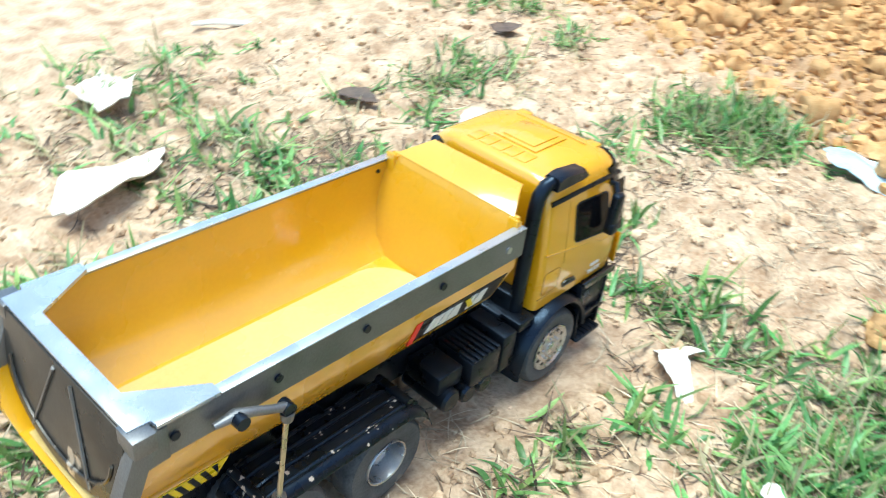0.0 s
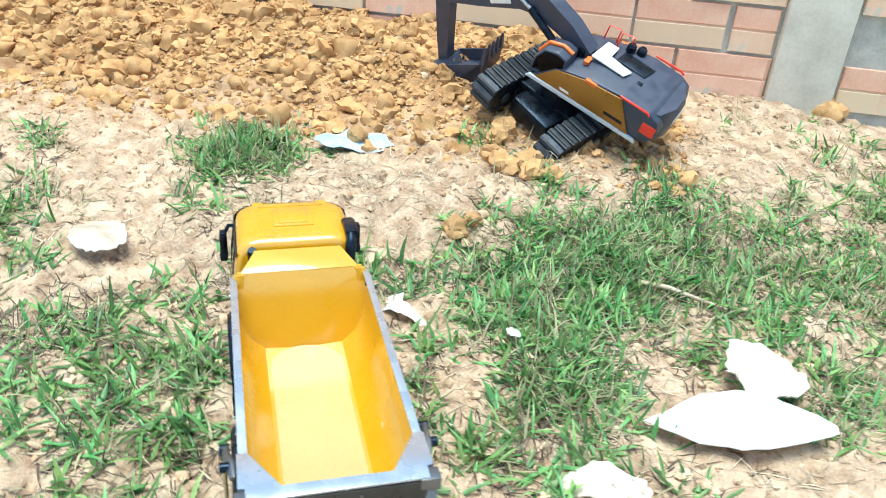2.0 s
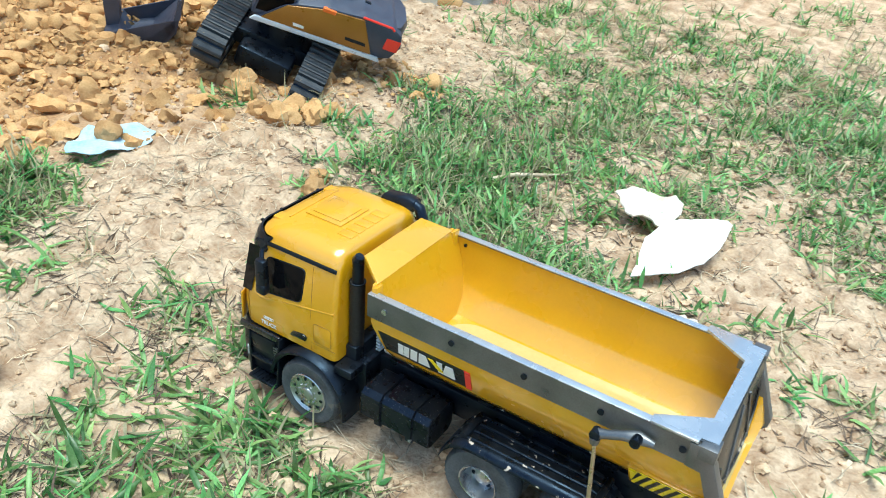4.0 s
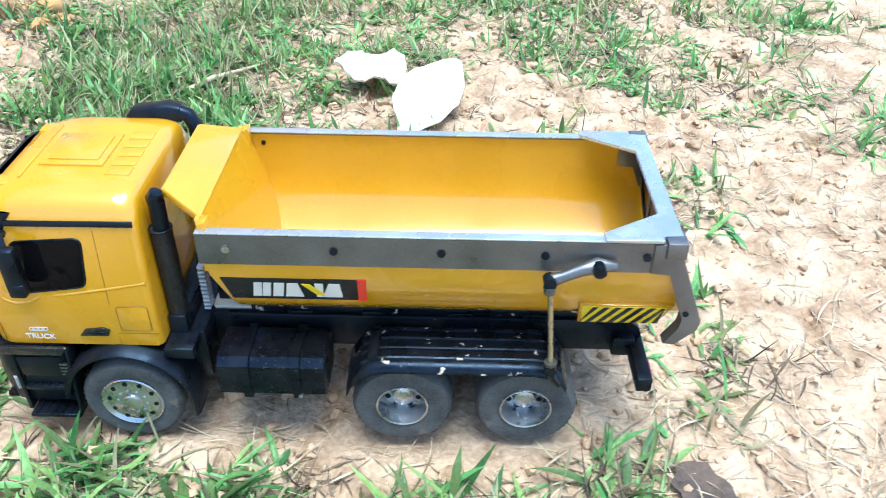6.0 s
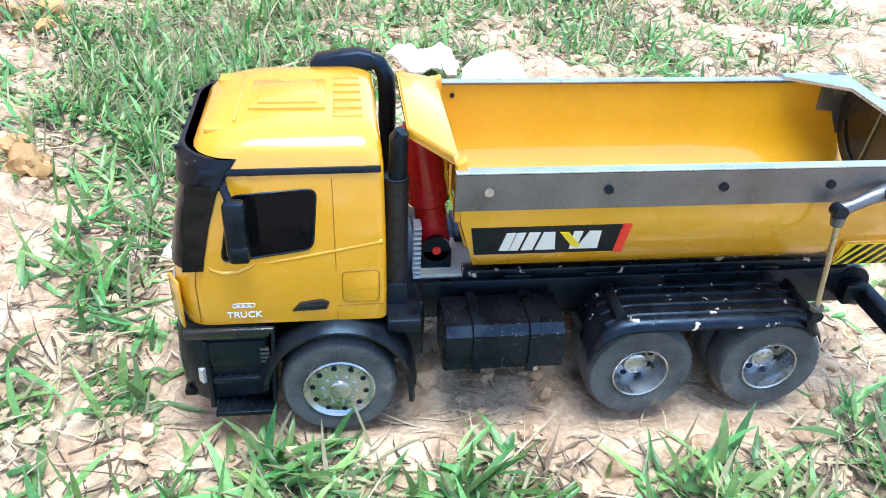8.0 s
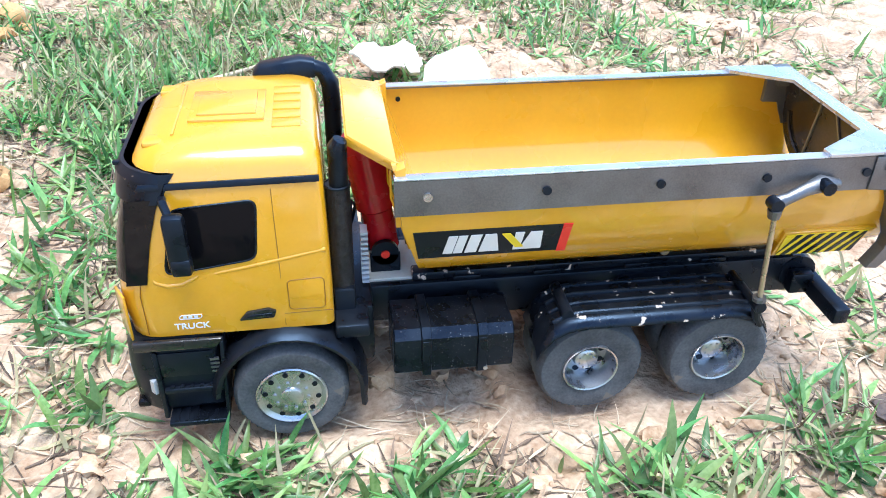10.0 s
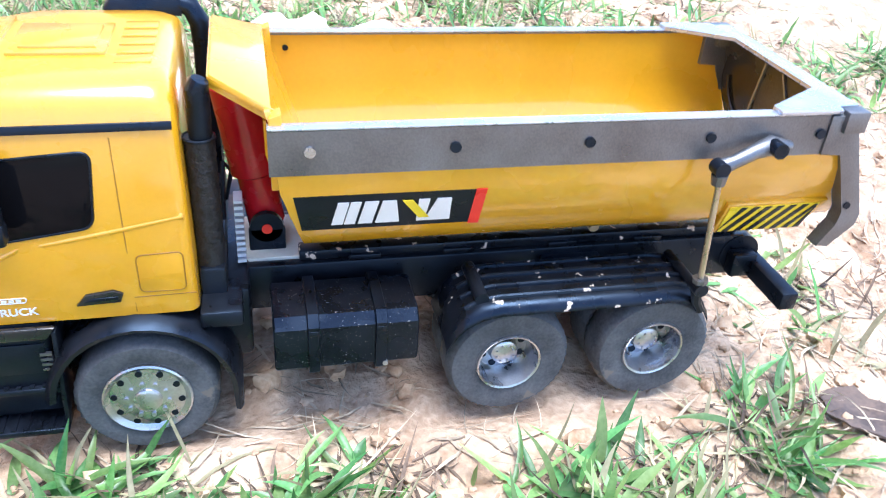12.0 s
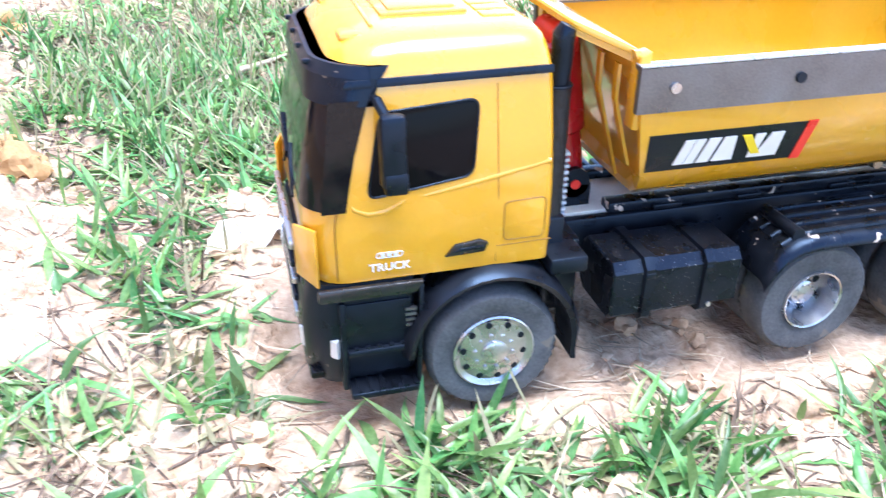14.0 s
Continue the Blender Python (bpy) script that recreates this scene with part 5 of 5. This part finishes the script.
leaf_sheet("dry_leaf", ragged(bigleaf, 4, 0.06, 24), CHALK, "long curled pale dry leaf on bare soil", "leaf", on_ground(-0.020, -0.480, 0.014, 28), lambda x, y: 7 * y * y + 0.010 * math.sin(30 * x), 0.002, 25, "dry leaves")
leaf_sheet("dry_leaf", ragged([(x * 0.75, y * 1.3) for x, y in bigleaf], 4, 0.06, 26), CHALK, "broad crumpled pale dry leaf on bare soil", "leaf", on_ground(-0.130, -0.720, 0.016, 70), lambda x, y: 5 * y * y + 0.012 * math.sin(40 * x), 0.002, 27, "dry leaves")
leaf_sheet("dry_leaf", ragged([(x * 0.36, y * 0.6) for x, y in bigleaf], 4, 0.08, 28), DARKLEAF, "dark brown curled dead leaf on the soil", "leaf", on_ground(-0.440, -0.500, 0.012, 120), lambda x, y: 12 * y * y, 0.0016, 29, "dry leaves")
leaf_sheet("dry_leaf", ragged([(x * 0.32, y * 0.55) for x, y in bigleaf], 4, 0.08, 30), DARKLEAF, "dark brown dead leaf at the grass edge", "leaf", on_ground(0.292, -0.132, 0.005, 130), lambda x, y: 9 * y * y, 0.0014, 31, "dry leaves")
leaf_sheet("dry_leaf", ragged([(x * 0.35, y * 0.7) for x, y in bigleaf], 4, 0.08, 32), DARKLEAF, "small dark dead leaf on the soil", "leaf", on_ground(-0.800, -0.500, 0.010, 20), lambda x, y: 9 * y * y, 0.0014, 33, "dry leaves")
leaf_sheet("dry_leaf", ragged([(x * 0.15, y * 0.26) for x, y in bigleaf], 4, 0.08, 34), PALELEAF, "small whitish chip of leaf in the grass", "leaf", on_ground(-0.175, 0.307, 0.018, 20), lambda x, y: 9 * y * y, 0.0014, 35, "dry leaves")
solid("stick", tube([(-0.06, 0, 0), (-0.02, 0.003, 0.003), (0.03, -0.002, 0.002), (0.06, 0.002, 0)], [0.004, 0.0055, 0.005, 0.003], 8), PALELEAF, "bleached white stick lying on the grass", "stick", on_ground(-0.45, -0.86, 0.006, 150))


def twig(pts, r, label, material=BARK):
    path = [(x, y, ground_h(x, y) + dz) for x, y, dz in pts]
    solid("twig", tube(path, [r * (1 - 0.6 * k / (len(path) - 1)) for k in range(len(path))], 8), material, label, "twig", group="twigs", smooth=60)


twig([(0.215, 0.240, 0.004), (0.190, 0.222, 0.007), (0.168, 0.208, 0.008), (0.140, 0.190, 0.006), (0.110, 0.172, 0.003)], 0.0085, "flat weathered root lying on the soil beside the truck")
twig([(-0.305, 0.580, 0.010), (-0.275, 0.612, 0.014), (-0.240, 0.650, 0.013), (-0.205, 0.680, 0.008)], 0.0050, "pale curved twig lying in the grass", STRAW)
twig([(-0.26, -0.30, 0.004), (-0.30, -0.34, 0.006), (-0.36, -0.36, 0.003)], 0.0030, "thin brown twig on the soil")


# ---- clods, straw and grass in bulk ----


def bulk_rocks(name, label, rng, spots, material, rough=0.25):
    """Many small lumps in one mesh; spots: rows of x, y, radius."""
    bm = bmesh.new()
    bmesh.ops.create_icosphere(bm, subdivisions=2, radius=1)
    base = np.array([v.co[:] for v in bm.verts])
    tri = np.array([[v.index for v in f.verts] for f in bm.faces])
    bm.free()
    shapes = []
    for k in range(14):
        f = np.array([1 + rough * 1.5 * noise.noise(Vector(p) * 1.2 + Vector((k * 7, k, 3))) + rough * noise.noise(Vector(p) * 2.9 + Vector((k, 5 * k, 1))) + rough * 0.5 * noise.noise(Vector(p) * 6.1 + Vector((k, k, 9))) for p in base])
        shapes.append(base * f[:, None])
    co, faces = [], []
    z = land(spots[:, 0], spots[:, 1])
    for i, (x, y, r) in enumerate(spots):
        a = rng.uniform(0, 6.28)
        p = shapes[i % 14] * (r * np.array([rng.uniform(0.8, 1.25), rng.uniform(0.8, 1.25), rng.uniform(0.6, 0.95)]))
        q = np.stack([p[:, 0] * math.cos(a) - p[:, 1] * math.sin(a) + x, p[:, 0] * math.sin(a) + p[:, 1] * math.cos(a) + y, p[:, 2] + z[i] + r * 0.25], 1)
        co.append(q)
        faces.append(tri + i * len(base))
    me = bpy.data.meshes.new(name)
    me.from_pydata(np.concatenate(co).tolist(), [], np.concatenate(faces).tolist())
    me.shade_smooth()
    me.set_sharp_from_angle(angle=radians(62))
    me.materials.append(material)
    return tagged(new(name, me), label, "soil", kind="stuff")


def clear_of_truck(x, y, gap=0.0):
    return ~((x > -0.275 - gap) & (x < 0.26 + gap) & (np.abs(y) < 0.088 + gap))


def clear_of_wheels(x, y):
    """Not under a tyre, the front step or the bumper."""
    return not (0.024 < abs(y) < 0.09 and (-0.28 < x < -0.11 or 0.01 < x < 0.20)) and not (abs(y) < 0.09 and -0.28 < x < -0.19)


def heap_spots(rng, count):
    rows = []
    while len(rows) < count:
        a, d = rng.uniform(-1.9, 0.12), abs(rng.gauss(0, 0.27)) + 0.01
        if d > 0.62:
            continue
        p = WALL_O + WALL_A * a + WALL_N * d
        rows.append((p.x, p.y, rng.uniform(0.016, 0.030) if rng.random() < 0.02 else min(0.0026 + rng.expovariate(1 / 0.0042), 0.018)))
    return np.array(rows)


def crumb_spots(rng, count):
    rows = []
    while len(rows) < count:
        x, y = rng.uniform(-1.3, 0.6), rng.uniform(-0.75, 1.4)
        if clear_of_wheels(x, y):
            rows.append((x, y, min(0.0013 + rng.expovariate(1 / 0.0017), 0.008)))
    return np.array(rows)


bulk_rocks("heap_clods", "loose ochre clay clods heaped against the wall", random.Random(11), heap_spots(random.Random(12), 7600), CLOD, 0.58)
bulk_rocks("soil_crumbs", "small crumbs of clay scattered over the soil", random.Random(13), crumb_spots(random.Random(14), 8500), CRUMB, 0.55)


def blades(name, label, rng, roots, material, seg=4, sway=0.45):
    """Grass or straw in one mesh; roots: rows of x, y, length, width, heading, lean (0 upright, 1 flat), droop."""
    n = len(roots)
    x, y, length, width, head, lean, droop = roots.T
    z = land(x, y) - 0.002
    t = np.linspace(0, 1, seg + 1)[None]
    ang = lean[:, None] * 1.45 + droop[:, None] * t * 1.3
    step = length[:, None] / seg
    out = np.cumsum(np.sin(ang) * step, 1) - (np.sin(ang) * step)[:, :1]
    up = np.cumsum(np.cos(ang) * step, 1) - (np.cos(ang) * step)[:, :1]
    bend = np.random.default_rng(n).normal(0, sway, n)[:, None] * t
    run = np.diff(out, axis=1, prepend=0)
    cx, cy = x[:, None] + np.cumsum(run * np.cos(head[:, None] + bend), 1), y[:, None] + np.cumsum(run * np.sin(head[:, None] + bend), 1)
    cz = np.maximum(z[:, None] + up, land(cx, cy) + 0.0008)
    w = width[:, None] * np.array([np.interp(t[0], [0, 0.25, 0.6, 1.0], [0.55, 1.0, 0.85, 0.04])]).reshape(1, -1)
    sx, sy = -np.sin(head)[:, None], np.cos(head)[:, None]
    rows = np.stack([np.stack([cx - sx * w / 2, cy - sy * w / 2, cz + w * 0.22], -1), np.stack([cx, cy, cz], -1), np.stack([cx + sx * w / 2, cy + sy * w / 2, cz + w * 0.22], -1)], 2)
    co = rows.reshape(-1, 3)
    k = np.arange(n)[:, None] * (seg + 1) * 3 + np.arange(seg)[None] * 3
    k = k.ravel()
    quads = np.concatenate([np.stack([k, k + 1, k + 4, k + 3], 1), np.stack([k + 1, k + 2, k + 5, k + 4], 1)])
    me = bpy.data.meshes.new(name)
    me.from_pydata(co.tolist(), [], quads.tolist())
    me.shade_smooth()
    me.materials.append(material)
    return tagged(new(name, me), label, "grass", kind="stuff")


GREEN_FAR = [(-0.33, 0.53, 0.22, 0.24, 3000), (-0.23, 0.95, 0.36, 0.42, 2900), (0.10, 1.30, 0.30, 0.45, 2600), (-0.45, 0.68, 0.16, 0.18, 900), (-0.30, 0.36, 0.20, 0.13, 1700),
             (-0.09, 0.36, 0.17, 0.11, 1400), (-0.30, 0.76, 0.24, 0.34, 1800), (0.00, 0.74, 0.12, 0.15, 600), (0.30, 0.80, 0.18, 0.20, 750), (-0.42, 0.50, 0.15, 0.16, 700),
             (-0.80, -0.05, 0.15, 0.12, 2600), (-1.00, -0.95, 0.35, 0.28, 700), (-0.90, -0.42, 0.10, 0.06, 120), (-0.62, -0.45, 0.16, 0.11, 420), (-0.95, -0.64, 0.20, 0.14, 380), (-0.25, -0.76, 0.25, 0.15, 350), (-0.70, 1.25, 0.30, 0.25, 300), (0.28, 1.15, 0.32, 0.38, 3200), (-0.15, 1.65, 0.50, 0.45, 2400), (0.55, 1.9, 0.60, 0.50, 2000), (-0.62, 0.78, 0.10, 0.08, 260),
             (-0.55, 1.65, 0.40, 0.40, 1300), (-0.40, 1.25, 0.30, 0.25, 900), (0.45, 1.35, 0.25, 0.30, 900), (0.1, 2.3, 0.8, 0.4, 1500), (0.62, 0.95, 0.30, 0.30, 900), (0.75, 0.45, 0.22, 0.25, 420), (0.45, 0.62, 0.20, 0.14, 330), (-0.66, 0.52, 0.09, 0.06, 240), (-0.80, 0.44, 0.08, 0.05, 120)]
GREEN_NEAR = [(-0.36, -0.07, 0.09, 0.08, 230), (-0.26, -0.19, 0.14, 0.09, 420), (-0.29, -0.29, 0.15, 0.10, 420), (-0.10, -0.23, 0.17, 0.07, 520), (-0.185, -0.128, 0.065, 0.035, 330),
              (-0.065, -0.140, 0.085, 0.035, 330), (0.10, -0.165, 0.12, 0.036, 330), (0.22, -0.125, 0.07, 0.05, 260), (-0.38, 0.11, 0.08, 0.07, 220), (-0.36, 0.20, 0.08, 0.08, 220),
              (-0.34, 0.02, 0.07, 0.07, 130), (-0.22, -0.42, 0.26, 0.22, 1300), (0.16, 0.24, 0.10, 0.07, 160), (-0.12, 0.16, 0.16, 0.05, 220), (-0.43, -0.02, 0.06, 0.06, 100), (0.15, -0.30, 0.25, 0.10, 500), (-0.05, -0.62, 0.2, 0.12, 300),
              (0.05, 0.20, 0.16, 0.06, 260), (0.02, 0.28, 0.20, 0.08, 420), (0.20, 0.42, 0.10, 0.10, 160), (0.34, 0.02, 0.08, 0.10, 160), (0.36, 0.30, 0.10, 0.12, 200), (-0.60, -0.10, 0.10, 0.10, 160)]


def green_roots(rng, patches, long, wide, share, lie=0.64):
    rows = []
    for cx, cy, rx, ry, count in patches:
        count = round(count * share)
        tufts = [(cx + rx * rng.gauss(0, 0.42), cy + ry * rng.gauss(0, 0.42)) for _ in range(max(count // 9, 3))]
        for _ in range(count):
            tx, ty = rng.choice(tufts)
            x, y = tx + rng.gauss(0, 0.013), ty + rng.gauss(0, 0.013)
            if not clear_of_truck(np.array([x]), np.array([y]), 0.006)[0]:
                continue
            ln = long * rng.choice((0.5, 0.75, 1.0, 1.0, 1.35)) * rng.uniform(0.8, 1.2)
            rows.append((x, y, ln, wide * rng.uniform(0.55, 1.3), rng.uniform(0, 6.2832), min(abs(rng.gauss(lie, 0.30)), 1.02), rng.uniform(-0.25, 0.9)))
    return np.array(rows)


def straw_roots(rng, count):
    rows = []
    while len(rows) < count:
        x, y = rng.uniform(-0.75, 0.8), rng.uniform(-0.7, 1.9)
        if not clear_of_wheels(x, y):
            continue
        if rng.random() > 0.35 + 0.5 * float(wave(np.array([x]), np.array([y]), 8, 0.2, 2)[0]):
            continue
        rows.append((x, y, rng.uniform(0.012, 0.060), rng.choice((0.0008, 0.0010, 0.0013, 0.0018, 0.0024)), rng.uniform(0, 6.2832), rng.uniform(0.80, 1.05), rng.uniform(-0.10, 0.12)))
    return np.array(rows)


blades("grass_behind", "short green grass tufts growing over the plot", random.Random(21), green_roots(random.Random(22), GREEN_FAR, 0.037, 0.0060, 0.46), GRASS, 3)
blades("grass_near", "broad-bladed green grass tufts round the truck", random.Random(23), green_roots(random.Random(24), GREEN_NEAR, 0.041, 0.0062, 0.30), GRASS, 5)
blades("dead_grass_behind", "yellowed dying grass blades among the green", random.Random(27), green_roots(random.Random(28), GREEN_FAR, 0.046, 0.0030, 0.26), DEADGRASS, 3)
blades("dead_grass_near", "yellowed dying grass blades beside the truck", random.Random(29), green_roots(random.Random(30), GREEN_NEAR, 0.042, 0.0034, 0.16), DEADGRASS, 4)
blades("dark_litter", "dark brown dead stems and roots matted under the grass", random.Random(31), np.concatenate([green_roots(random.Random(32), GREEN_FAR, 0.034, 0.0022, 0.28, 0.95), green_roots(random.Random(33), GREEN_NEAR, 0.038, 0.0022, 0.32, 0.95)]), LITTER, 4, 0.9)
blades("dry_straw", "dry tan straw and dead blades littering the soil", random.Random(25), straw_roots(random.Random(26), 15000), STRAW, 5, 1.0)

lay_bricks()
rest_of_wall()
